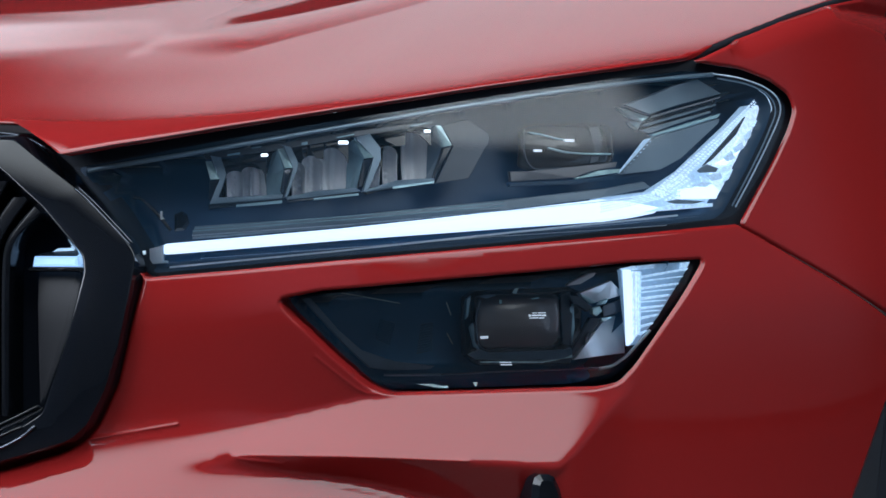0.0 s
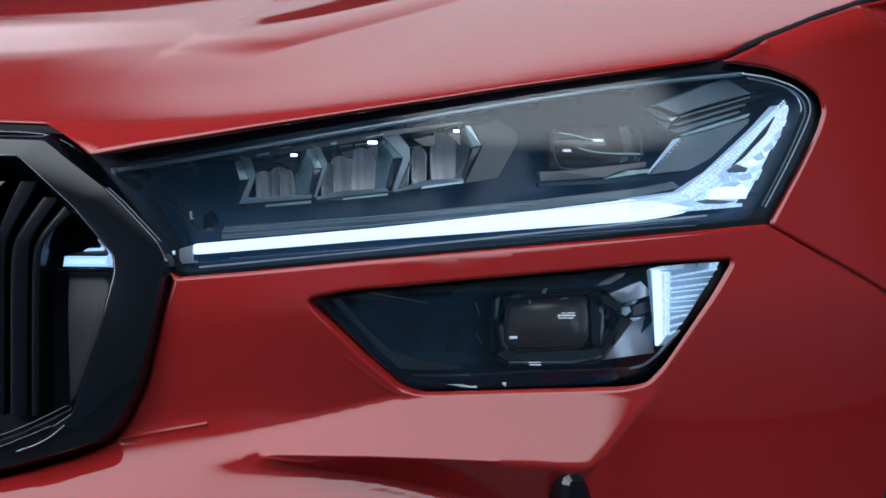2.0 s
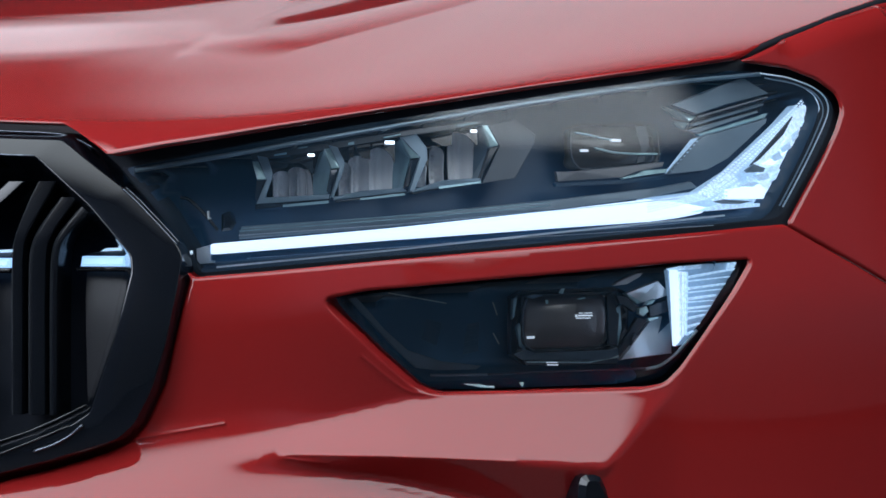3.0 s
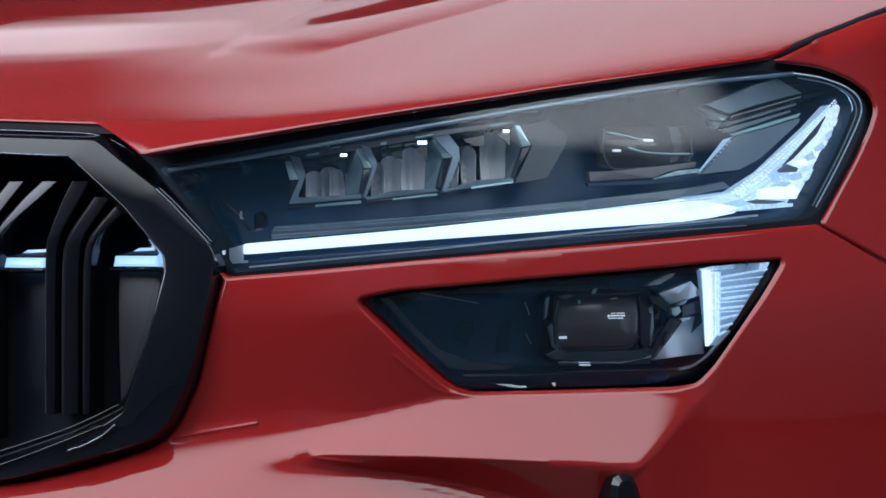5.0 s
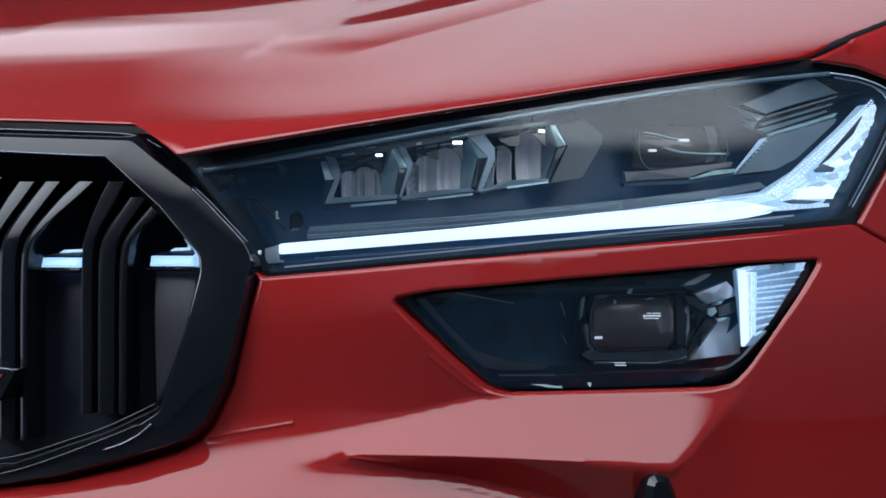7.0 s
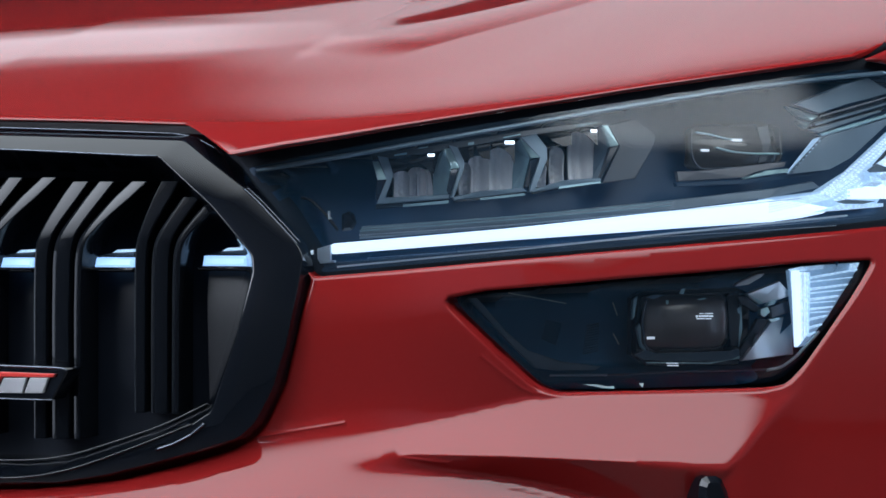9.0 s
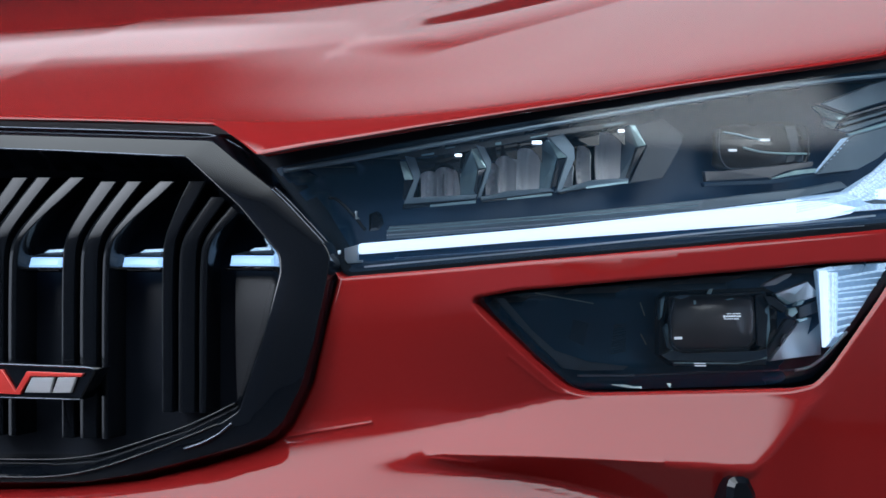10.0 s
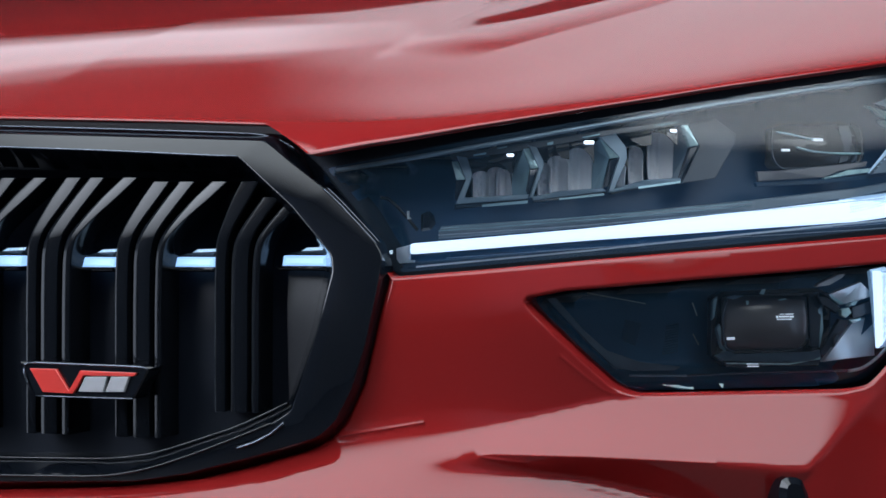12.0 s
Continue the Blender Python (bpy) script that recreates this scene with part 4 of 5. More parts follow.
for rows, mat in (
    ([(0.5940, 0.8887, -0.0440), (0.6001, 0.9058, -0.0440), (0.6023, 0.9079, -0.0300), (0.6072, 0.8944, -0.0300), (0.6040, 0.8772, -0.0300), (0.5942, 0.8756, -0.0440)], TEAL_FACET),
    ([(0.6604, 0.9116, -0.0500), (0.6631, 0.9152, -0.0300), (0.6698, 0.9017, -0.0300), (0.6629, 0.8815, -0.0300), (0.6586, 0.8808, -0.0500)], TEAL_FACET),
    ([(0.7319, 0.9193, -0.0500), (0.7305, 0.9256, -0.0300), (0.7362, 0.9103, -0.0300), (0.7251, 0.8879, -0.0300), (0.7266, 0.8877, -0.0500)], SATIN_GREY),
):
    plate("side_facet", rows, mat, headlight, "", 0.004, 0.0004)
plate("side_plate", [(0.7390, 0.9262, -0.0340), (0.7623, 0.9312, -0.0340), (0.7789, 0.9200, -0.0340), (0.7770, 0.9135, -0.0340), (0.7569, 0.8884, -0.0340), (0.7283, 0.8847, -0.0340), (0.7467, 0.9117, -0.0340)], BEZEL_BLUE, headlight, "smoked plastic side plate", 0.004, 0.0004)
plate("top_rail", [(0.5424, 0.9055, -0.0270), (0.5929, 0.9110, -0.0270), (0.6622, 0.9215, -0.0270), (0.7290, 0.9296, -0.0270), (0.7306, 0.9264, -0.0270), (0.6628, 0.9172, -0.0270), (0.5928, 0.9063, -0.0270), (0.5448, 0.9011, -0.0270)], SMOKED, headlight, "smoked plastic rail above the reflectors", 0.006, 0.0004)
# glints on the rail, added as small pale plates
for rows, mat in (
    ([(0.5814, 0.9094, -0.0258), (0.5891, 0.9106, -0.0258), (0.5891, 0.9098, -0.0258), (0.5814, 0.9086, -0.0258)], TEAL_FACET),
    ([(0.5622, 0.9047, -0.0258), (0.5723, 0.9062, -0.0258), (0.5723, 0.9047, -0.0258), (0.5622, 0.9035, -0.0258)], TEAL_FACET),
    ([(0.6211, 0.9130, -0.0258), (0.6256, 0.9138, -0.0258), (0.6255, 0.9118, -0.0258), (0.6210, 0.9114, -0.0258)], TEAL_FACET),
    ([(0.6489, 0.9171, -0.0258), (0.6626, 0.9195, -0.0258), (0.6625, 0.9187, -0.0258), (0.6489, 0.9163, -0.0258)], TEAL_FACET),
    ([(0.7091, 0.9258, -0.0258), (0.7283, 0.9287, -0.0258), (0.7282, 0.9279, -0.0258), (0.7090, 0.9250, -0.0258)], TEAL_FACET),
):
    plate("rail_glint", rows, mat, headlight, "", 0.002, 0)
for row in (
    (0.5606, 0.8740, 0.5739, 0.8935),
    (0.5729, 0.8748, 0.5875, 0.8962),
    (0.5800, 0.8752, 0.5931, 0.8946),
    (0.6147, 0.8760, 0.6247, 0.8995),
    (0.6226, 0.8780, 0.6390, 0.9043),
    (0.6382, 0.8800, 0.6583, 0.9099),
    (0.6765, 0.8824, 0.6853, 0.9004),
    (0.6893, 0.8844, 0.7006, 0.9117),
    (0.7055, 0.8864, 0.7271, 0.9215),
):
    part("reflector", lobe(*row), REFLECTOR, headlight, "chrome reflector bowl")
# black arched hoods over the bowls
for rows, mat in (
    ([(0.5582, 0.9009, -0.0305), (0.5734, 0.8985, -0.0305), (0.5724, 0.8957, -0.0305), (0.5658, 0.8930, -0.0305), (0.5593, 0.8906, -0.0305)], GLOSS_BLACK),
    ([(0.5734, 0.9001, -0.0305), (0.5936, 0.9057, -0.0305), (0.5926, 0.8827, -0.0305), (0.5914, 0.8914, -0.0305), (0.5878, 0.8961, -0.0305), (0.5818, 0.8989, -0.0305), (0.5743, 0.8985, -0.0305)], GLOSS_BLACK),
    ([(0.6219, 0.9097, -0.0305), (0.6261, 0.9105, -0.0305), (0.6252, 0.9025, -0.0305), (0.6225, 0.9029, -0.0305)], GLOSS_BLACK),
    ([(0.6284, 0.9113, -0.0305), (0.6390, 0.9125, -0.0305), (0.6384, 0.9014, -0.0305), (0.6325, 0.9025, -0.0305), (0.6287, 0.9073, -0.0305)], GLOSS_BLACK),
    ([(0.6403, 0.9121, -0.0305), (0.6589, 0.9146, -0.0305), (0.6578, 0.8986, -0.0305), (0.6554, 0.9042, -0.0305), (0.6502, 0.9086, -0.0305), (0.6421, 0.9105, -0.0305)], GLOSS_BLACK),
    ([(0.6871, 0.9175, -0.0305), (0.7064, 0.9205, -0.0305), (0.7050, 0.9116, -0.0305), (0.6978, 0.9111, -0.0305), (0.6897, 0.9147, -0.0305)], GLOSS_BLACK),
    ([(0.7094, 0.9213, -0.0305), (0.7280, 0.9238, -0.0305), (0.7265, 0.9117, -0.0305), (0.7222, 0.9157, -0.0305), (0.7169, 0.9197, -0.0305)], GLOSS_BLACK),
):
    plate("module_shade", rows, mat, headlight, "", 0.002, 0)
for s0, z0, s1, z1 in (
    (0.5893, 0.9036, 0.5944, 0.9051),
    (0.6510, 0.9124, 0.6580, 0.9144),
    (0.7222, 0.9212, 0.7262, 0.9228),
):
    plate("light_point", [(s0, z0, -0.0285), (s1, z0, -0.0285), (s1, z1, -0.0285), (s0, z1, -0.0285)], CHIP, headlight, "small white light point", 0.002, 0)
for s0, z0, s1, z1 in ((0.8421, 0.9157, 0.8507, 0.9175), (0.8137, 0.9080, 0.8200, 0.9097)):
    plate("light_point", [(s0, z0, -0.0285), (s1, z0, -0.0285), (s1, z1, -0.0285), (s0, z1, -0.0285)], POINT_DIM, headlight, "small white light point", 0.002, 0)

# round projector behind a flat pane, on its shelf
PROJ = [(0.8124, 0.9234, -0.0400), (0.8219, 0.9277, -0.0400), (0.8909, 0.9304, -0.0400), (0.8991, 0.9263, -0.0400), (0.8933, 0.9000, -0.0400), (0.8781, 0.8957, -0.0400), (0.8177, 0.8941, -0.0400), (0.8096, 0.8970, -0.0400)]


def barrel(points, out, bulge, flat=0.0):
    """A lens face that swells out from its rim."""
    ring = rounded(points, 0.006, 0.002)
    lo, hi = ring.min(0), ring.max(0)
    mid, half = (lo + hi) / 2, (hi - lo) / 2

    def depth(s, z):
        u, v = (s - mid[0]) / half[0], (z - mid[1]) / half[1]
        return out + bulge * (1 - np.clip(u * u + flat * v * v, 0, 1.3))
    return sheet_mesh(ring, on_skin(depth), (), 0.004, 0.003, 0.02)


part("projector_lens", barrel(PROJ, -0.046, 0.010, 0.6), PROJECTOR, headlight, "dark glass projector lens")
wire("projector_rim", [(0.8118, 0.9250, -0.0360), (0.8089, 0.9138, -0.0360), (0.8089, 0.9014, -0.0360), (0.8148, 0.8949, -0.0360), (0.8435, 0.8955, -0.0360)], 0.0009, SMOKED, headlight, "")
wire("projector_rim", [(0.8830, 0.9285, -0.0360), (0.8917, 0.9278, -0.0360), (0.8926, 0.9189, -0.0360), (0.8894, 0.9041, -0.0360)], 0.0008, SMOKED, headlight, "")
wire("lens_ridge", [(0.8155, 0.9222, -0.0370), (0.8280, 0.9206, -0.0370), (0.8404, 0.9179, -0.0370), (0.8481, 0.9171, -0.0370)], 0.0007, FACET_LIGHT, headlight, "")
wire("lens_ridge", [(0.8315, 0.9111, -0.0370), (0.8464, 0.9079, -0.0370), (0.8674, 0.9069, -0.0370), (0.8920, 0.9071, -0.0370)], 0.0008, FACET_LIGHT, headlight, "")
# curved sheen in the projector, added as a thin pale plate
plate("lens_sheen", [(0.8735, 0.9268, -0.0385), (0.8836, 0.9277, -0.0385), (0.8846, 0.9168, -0.0385), (0.8772, 0.9020, -0.0385), (0.8692, 0.8998, -0.0385), (0.8754, 0.9146, -0.0385)], SMOKED, headlight, "pale curved sheen in the projector", 0.001, 0)
plate("projector_shelf", [(0.7927, 0.8935, -0.0340), (0.8115, 0.8940, -0.0340), (0.8928, 0.9012, -0.0340), (0.8903, 0.8974, -0.0340), (0.8653, 0.8939, -0.0340), (0.8503, 0.8893, -0.0340), (0.7930, 0.8862, -0.0340)], SHELF_GREY, headlight, "", 0.004, 0.0004)
plate("projector_lip", [(0.8470, 0.8888, -0.0300), (0.8595, 0.8917, -0.0300), (0.8706, 0.8947, -0.0300), (0.8913, 0.8961, -0.0300), (0.8902, 0.8932, -0.0300), (0.8698, 0.8910, -0.0300), (0.8484, 0.8880, -0.0300)], FACET_LIGHT, headlight, "", 0.003, 0.0004)
plate("projector_front", [(0.7882, 0.8853, -0.0300), (0.8484, 0.8880, -0.0300), (0.8916, 0.8923, -0.0300), (0.9260, 0.8950, -0.0300), (0.9242, 0.8925, -0.0300), (0.8478, 0.8847, -0.0300), (0.7887, 0.8825, -0.0300)], HOUSING, headlight, "", 0.004, 0.0004)
for rows, mat in (
    ([(0.9025, 0.9437, -0.0240), (0.9612, 0.9606, -0.0240), (0.9843, 0.9656, -0.0240), (1.0097, 0.9549, -0.0240), (0.9570, 0.9449, -0.0240), (0.9250, 0.9370, -0.0240)], FIN_GREY),
    ([(0.9067, 0.9427, -0.0400), (0.9122, 0.9400, -0.0340), (0.9281, 0.9354, -0.0280), (0.9214, 0.9320, -0.0300), (0.9160, 0.9342, -0.0360)], FACET_LIGHT),
    ([(0.9154, 0.9321, -0.0400), (0.9199, 0.9306, -0.0300), (0.9165, 0.9260, -0.0320), (0.9174, 0.9283, -0.0400)], TEAL_FACET),
    ([(0.9295, 0.9363, -0.0280), (1.0062, 0.9530, -0.0220), (1.0056, 0.9512, -0.0220), (0.9277, 0.9337, -0.0280)], DARK_CHROME),
    ([(0.9294, 0.9336, -0.0300), (1.0078, 0.9512, -0.0240), (1.0037, 0.9478, -0.0260), (0.9227, 0.9298, -0.0300)], FACET_DARK),
    ([(0.9221, 0.9298, -0.0280), (1.0011, 0.9468, -0.0240), (1.0007, 0.9455, -0.0240), (0.9234, 0.9281, -0.0280)], FIN_GREY),
    ([(0.9209, 0.9273, -0.0300), (0.9983, 0.9433, -0.0260), (0.9975, 0.9407, -0.0260), (0.9190, 0.9242, -0.0300)], FACET_DARK),
    ([(0.9175, 0.9250, -0.0280), (0.9927, 0.9409, -0.0240), (0.9923, 0.9396, -0.0240), (0.9251, 0.9230, -0.0280)], FIN_GREY),
    ([(0.9261, 0.9222, -0.0280), (0.9645, 0.9309, -0.0260), (1.0042, 0.9395, -0.0240), (0.9991, 0.9359, -0.0240), (0.9636, 0.9279, -0.0260), (0.9280, 0.9205, -0.0280)], TEAL_FACET),
    ([(0.9267, 0.9200, -0.0240), (0.9615, 0.9273, -0.0240), (1.0017, 0.9355, -0.0240), (0.9993, 0.9319, -0.0240), (0.9493, 0.9041, -0.0240), (0.9255, 0.8954, -0.0240), (0.8869, 0.8918, -0.0240)], FIN_GREY),
    ([(0.9228, 0.9183, -0.0300), (0.9285, 0.9200, -0.0260), (0.8958, 0.8957, -0.0260), (0.8906, 0.8927, -0.0300)], PRISM),
):
    plate("chrome_fin", rows, mat, headlight, "", 0.004, 0.0004)
# fine prisms on the edge of the fin
for s, z in (
    (0.9207, 0.9169),
    (0.9168, 0.9141),
    (0.9129, 0.9113),
    (0.9091, 0.9086),
    (0.9054, 0.9058),
    (0.9016, 0.9030),
    (0.8979, 0.9003),
    (0.8943, 0.8975),
    (0.8906, 0.8948),
):
    plate("fin_prism", [(s, z, -0.0245), (s + 0.0052, z + 0.0008, -0.0245), (s + 0.0042, z - 0.0012, -0.0245), (s + 0.0004, z - 0.0014, -0.0245)], LED_DIM, headlight, "", 0.001, 0)
BAR = [(0.5141, 0.8430), (0.6473, 0.8533), (0.7853, 0.8659), (0.8664, 0.8735), (0.8926, 0.8714), (0.9223, 0.8672), (0.9128, 0.8631), (0.8902, 0.8598), (0.8632, 0.8571), (0.7834, 0.8530), (0.6468, 0.8451), (0.5144, 0.8357)]
part("light_bar", sheet_mesh(rounded(BAR, 0.002), on_skin(-0.026), (), 0.006, 0.003, 0.01), LED, headlight, "glowing white light bar")
plate("bar_tray", [(0.5357, 0.8500, -0.0260), (0.5377, 0.8551, -0.0260), (0.6469, 0.8615, -0.0260), (0.7842, 0.8732, -0.0260), (0.8756, 0.8818, -0.0260), (0.9092, 0.8865, -0.0260), (0.9150, 0.8823, -0.0260), (0.8637, 0.8744, -0.0260), (0.7831, 0.8663, -0.0260), (0.6465, 0.8541, -0.0260), (0.5358, 0.8462, -0.0260)], FIN_GREY, headlight, "frosted tray above the light bar", 0.004)
plate("lower_tray", [(0.5057, 0.8294, -0.0240), (0.6452, 0.8394, -0.0240), (0.7796, 0.8495, -0.0240), (0.8794, 0.8554, -0.0240), (0.9777, 0.8620, -0.0240), (0.9755, 0.8586, -0.0240), (0.8788, 0.8521, -0.0240), (0.7791, 0.8459, -0.0240), (0.6450, 0.8363, -0.0240), (0.5067, 0.8259, -0.0240)], HOUSING, headlight, "", 0.004)
plate("prism_strip", [(0.5218, 0.8283, -0.0100), (0.6422, 0.8389, -0.0100), (0.7724, 0.8506, -0.0100), (0.9237, 0.8623, -0.0100), (0.9234, 0.8611, -0.0100), (0.7722, 0.8494, -0.0100), (0.6421, 0.8378, -0.0100), (0.5219, 0.8271, -0.0100)], FROSTED, headlight, "", 0.002, 0)
plate("end_block", [(0.5048, 0.8398, -0.0220), (0.5146, 0.8424, -0.0220), (0.5150, 0.8317, -0.0220), (0.5183, 0.8317, -0.0220), (0.5184, 0.8302, -0.0220), (0.5057, 0.8294, -0.0220)], FROSTED, headlight, "", 0.006)
for corners, count in (
    ([(0.5358, 0.8496, -0.0215), (0.6480, 0.8565, -0.0215), (0.6479, 0.8553, -0.0215), (0.5358, 0.8484, -0.0215)], 66),
    ([(0.6480, 0.8565, -0.0215), (0.7772, 0.8661, -0.0215), (0.7770, 0.8649, -0.0215), (0.6479, 0.8553, -0.0215)], 72),
    ([(0.7774, 0.8660, -0.0215), (0.8922, 0.8748, -0.0215), (0.8919, 0.8735, -0.0215), (0.7772, 0.8648, -0.0215)], 56),
    ([(0.5434, 0.8341, -0.0095), (0.6445, 0.8409, -0.0095), (0.6444, 0.8401, -0.0095), (0.5435, 0.8334, -0.0095)], 62),
    ([(0.6445, 0.8409, -0.0095), (0.7685, 0.8485, -0.0095), (0.7684, 0.8477, -0.0095), (0.6444, 0.8401, -0.0095)], 72),
    ([(0.7686, 0.8482, -0.0095), (0.9107, 0.8549, -0.0095), (0.9105, 0.8541, -0.0095), (0.7685, 0.8475, -0.0095)], 70),
):
    tagged(part("prism_dots", bead_patch(corners, count, 1, 0.6), FROSTED, headlight, smooth=False), "row of small clear prisms", kind="stuff")
wire("tray_line", [(0.5377, 0.8538, -0.0225), (0.6485, 0.8615, -0.0225), (0.7785, 0.8716, -0.0225)], 0.0004, TEAL_FACET, headlight)
wire("tray_line", [(0.5360, 0.8519, -0.0225), (0.6483, 0.8592, -0.0225), (0.7781, 0.8692, -0.0225)], 0.0004, TEAL_FACET, headlight)
# elbow: two beaded legs, a dark slit between them, facets at the foot
plate("light_elbow", [(0.8653, 0.8740, -0.0320), (0.9182, 0.8790, -0.0320), (0.9543, 0.8940, -0.0320), (1.0198, 0.9295, -0.0320), (1.0705, 0.9574, -0.0320), (1.0859, 0.9615, -0.0320), (1.0966, 0.9568, -0.0320), (1.0917, 0.9512, -0.0320), (1.0429, 0.9135, -0.0320), (0.9949, 0.8748, -0.0320), (0.9867, 0.8688, -0.0320), (0.9323, 0.8655, -0.0320), (0.8602, 0.8612, -0.0320)], PRISM, headlight, "glowing prismatic light guide", 0.008, 0.0004)
for corners, across, along in (
    ([(0.9127, 0.8786, -0.0255), (1.0566, 0.9545, -0.0255), (1.0649, 0.9521, -0.0255), (0.9242, 0.8748, -0.0255)], 44, 3),
    ([(0.8641, 0.8727, -0.0255), (0.9125, 0.8777, -0.0255), (0.9240, 0.8739, -0.0255), (0.8623, 0.8633, -0.0255)], 26, 5),
    ([(0.9125, 0.8777, -0.0255), (0.9480, 0.8934, -0.0255), (0.9587, 0.8884, -0.0255), (0.9251, 0.8739, -0.0255)], 12, 3),
    ([(0.9249, 0.8731, -0.0255), (0.9583, 0.8867, -0.0255), (0.9629, 0.8812, -0.0255), (0.9329, 0.8681, -0.0255)], 9, 3),
):
    tagged(part("prism_beads", bead_patch(corners, across, along), LED_SOFT, headlight, "rows of small glowing prisms", smooth=False), "rows of small glowing prisms", kind="stuff")
for rows, mat in (
    ([(1.0362, 0.9380, -0.0245), (1.0571, 0.9491, -0.0245), (1.0821, 0.9552, -0.0245), (1.0783, 0.9497, -0.0245), (1.0341, 0.9150, -0.0245), (1.0127, 0.9130, -0.0245), (1.0226, 0.9228, -0.0245), (0.9931, 0.9028, -0.0245), (0.9755, 0.8970, -0.0245)], LED_SOFT),
    ([(0.9439, 0.8807, -0.0245), (0.9796, 0.8846, -0.0245), (0.9858, 0.8799, -0.0245), (0.9803, 0.8739, -0.0245), (0.9422, 0.8739, -0.0245)], LED),
    ([(0.9031, 0.8640, -0.0245), (0.9336, 0.8697, -0.0245), (0.9756, 0.8705, -0.0245), (0.9749, 0.8680, -0.0245), (0.9256, 0.8651, -0.0245)], LED_DIM),
    ([(0.9879, 0.9006, -0.0245), (1.0140, 0.9086, -0.0245), (1.0203, 0.9113, -0.0245), (0.9993, 0.8998, -0.0245)], LED),
):
    plate("light_leg", rows, mat, headlight, "", 0.004, 0.0004)
plate("light_leg", [(0.9849, 0.8963, -0.0265), (1.0372, 0.9336, -0.0265), (1.0640, 0.9503, -0.0265), (1.0839, 0.9544, -0.0265), (1.0786, 0.9471, -0.0265), (1.0360, 0.9133, -0.0265), (1.0048, 0.8886, -0.0265), (0.9902, 0.8769, -0.0265), (0.9810, 0.8825, -0.0265)], LED_SOFT, headlight, "glowing beaded light guide", 0.004, 0)
for rows, mat in (
    ([(1.0321, 0.9374, -0.0225), (1.0164, 0.9235, -0.0225), (0.9830, 0.9039, -0.0225), (0.9708, 0.8987, -0.0225), (0.9966, 0.9153, -0.0225)], SMOKED),
    ([(0.9643, 0.8952, -0.0225), (0.9755, 0.9000, -0.0225), (0.9873, 0.8971, -0.0225), (0.9839, 0.8941, -0.0225), (0.9663, 0.8935, -0.0225)], FIN_GREY),
    ([(0.9255, 0.8719, -0.0225), (0.9373, 0.8735, -0.0225), (0.9667, 0.8722, -0.0225), (0.9529, 0.8701, -0.0225), (0.9336, 0.8702, -0.0225)], FIN_GREY),
):
    plate("slit", rows, mat, headlight, "", 0.002, 0.0004)
for rows, mat in (
    ([(0.9906, 0.8980, -0.0235), (1.0064, 0.9007, -0.0235), (0.9993, 0.8946, -0.0235), (0.9874, 0.8937, -0.0235)], LED_DIM),
    ([(0.9974, 0.9058, -0.0235), (1.0080, 0.9103, -0.0235), (1.0104, 0.9051, -0.0235), (1.0003, 0.9024, -0.0235)], PRISM),
    ([(0.9729, 0.8914, -0.0235), (0.9900, 0.8937, -0.0235), (0.9913, 0.8894, -0.0235), (0.9794, 0.8876, -0.0235)], PRISM),
    ([(0.9959, 0.8920, -0.0235), (1.0051, 0.8964, -0.0235), (0.9975, 0.8886, -0.0235), (0.9890, 0.8859, -0.0235)], LED_DIM),
    ([(0.9555, 0.8833, -0.0235), (0.9667, 0.8867, -0.0235), (0.9789, 0.8859, -0.0235), (0.9706, 0.8829, -0.0235)], PRISM),
    ([(0.9666, 0.8910, -0.0235), (0.9725, 0.8897, -0.0235), (0.9766, 0.8867, -0.0235), (0.9679, 0.8867, -0.0235)], LED_DIM),
    ([(1.0115, 0.9130, -0.0235), (1.0225, 0.9175, -0.0235), (1.0239, 0.9131, -0.0235), (1.0132, 0.9095, -0.0235)], PRISM),
    ([(1.0270, 0.9228, -0.0235), (1.0370, 0.9274, -0.0235), (1.0352, 0.9221, -0.0235), (1.0267, 0.9175, -0.0235)], PRISM),
    ([(1.0411, 0.9310, -0.0235), (1.0510, 0.9383, -0.0235), (1.0509, 0.9338, -0.0235), (1.0428, 0.9275, -0.0235)], LED_DIM),
):
    plate("prism_facet", rows, mat, headlight, "", 0.002, 0.0004)
wire("cover_rim", [(0.9810, 0.9685, -0.0030), (1.0115, 0.9664, -0.0030), (1.0384, 0.9607, -0.0030), (1.0544, 0.9528, -0.0030), (1.0553, 0.9431, -0.0030), (1.0436, 0.9305, -0.0030), (1.0103, 0.8988, -0.0030), (0.9775, 0.8680, -0.0030)], 0.0006, FROSTED, headlight)
wire("cover_rim", [(0.9905, 0.9655, -0.0080), (1.0229, 0.9626, -0.0080), (1.0462, 0.9567, -0.0080), (1.0550, 0.9485, -0.0080), (1.0536, 0.9405, -0.0080), (1.0278, 0.9146, -0.0080), (0.9927, 0.8816, -0.0080), (0.9792, 0.8688, -0.0080)], 0.0006, SATIN_GREY, headlight)
wire("inner_rim", [(0.4895, 0.8748, -0.0300), (0.4955, 0.8740, -0.0300), (0.5035, 0.8678, -0.0300), (0.5111, 0.8608, -0.0300), (0.5188, 0.8523, -0.0300)], 0.0012, GLOSS_BLACK, headlight)
plate("hook", [(0.5104, 0.8655, -0.0280), (0.5121, 0.8655, -0.0280), (0.5123, 0.8616, -0.0280), (0.5141, 0.8601, -0.0280), (0.5111, 0.8597, -0.0280)], PALE_CHROME, headlight, "", 0.003)
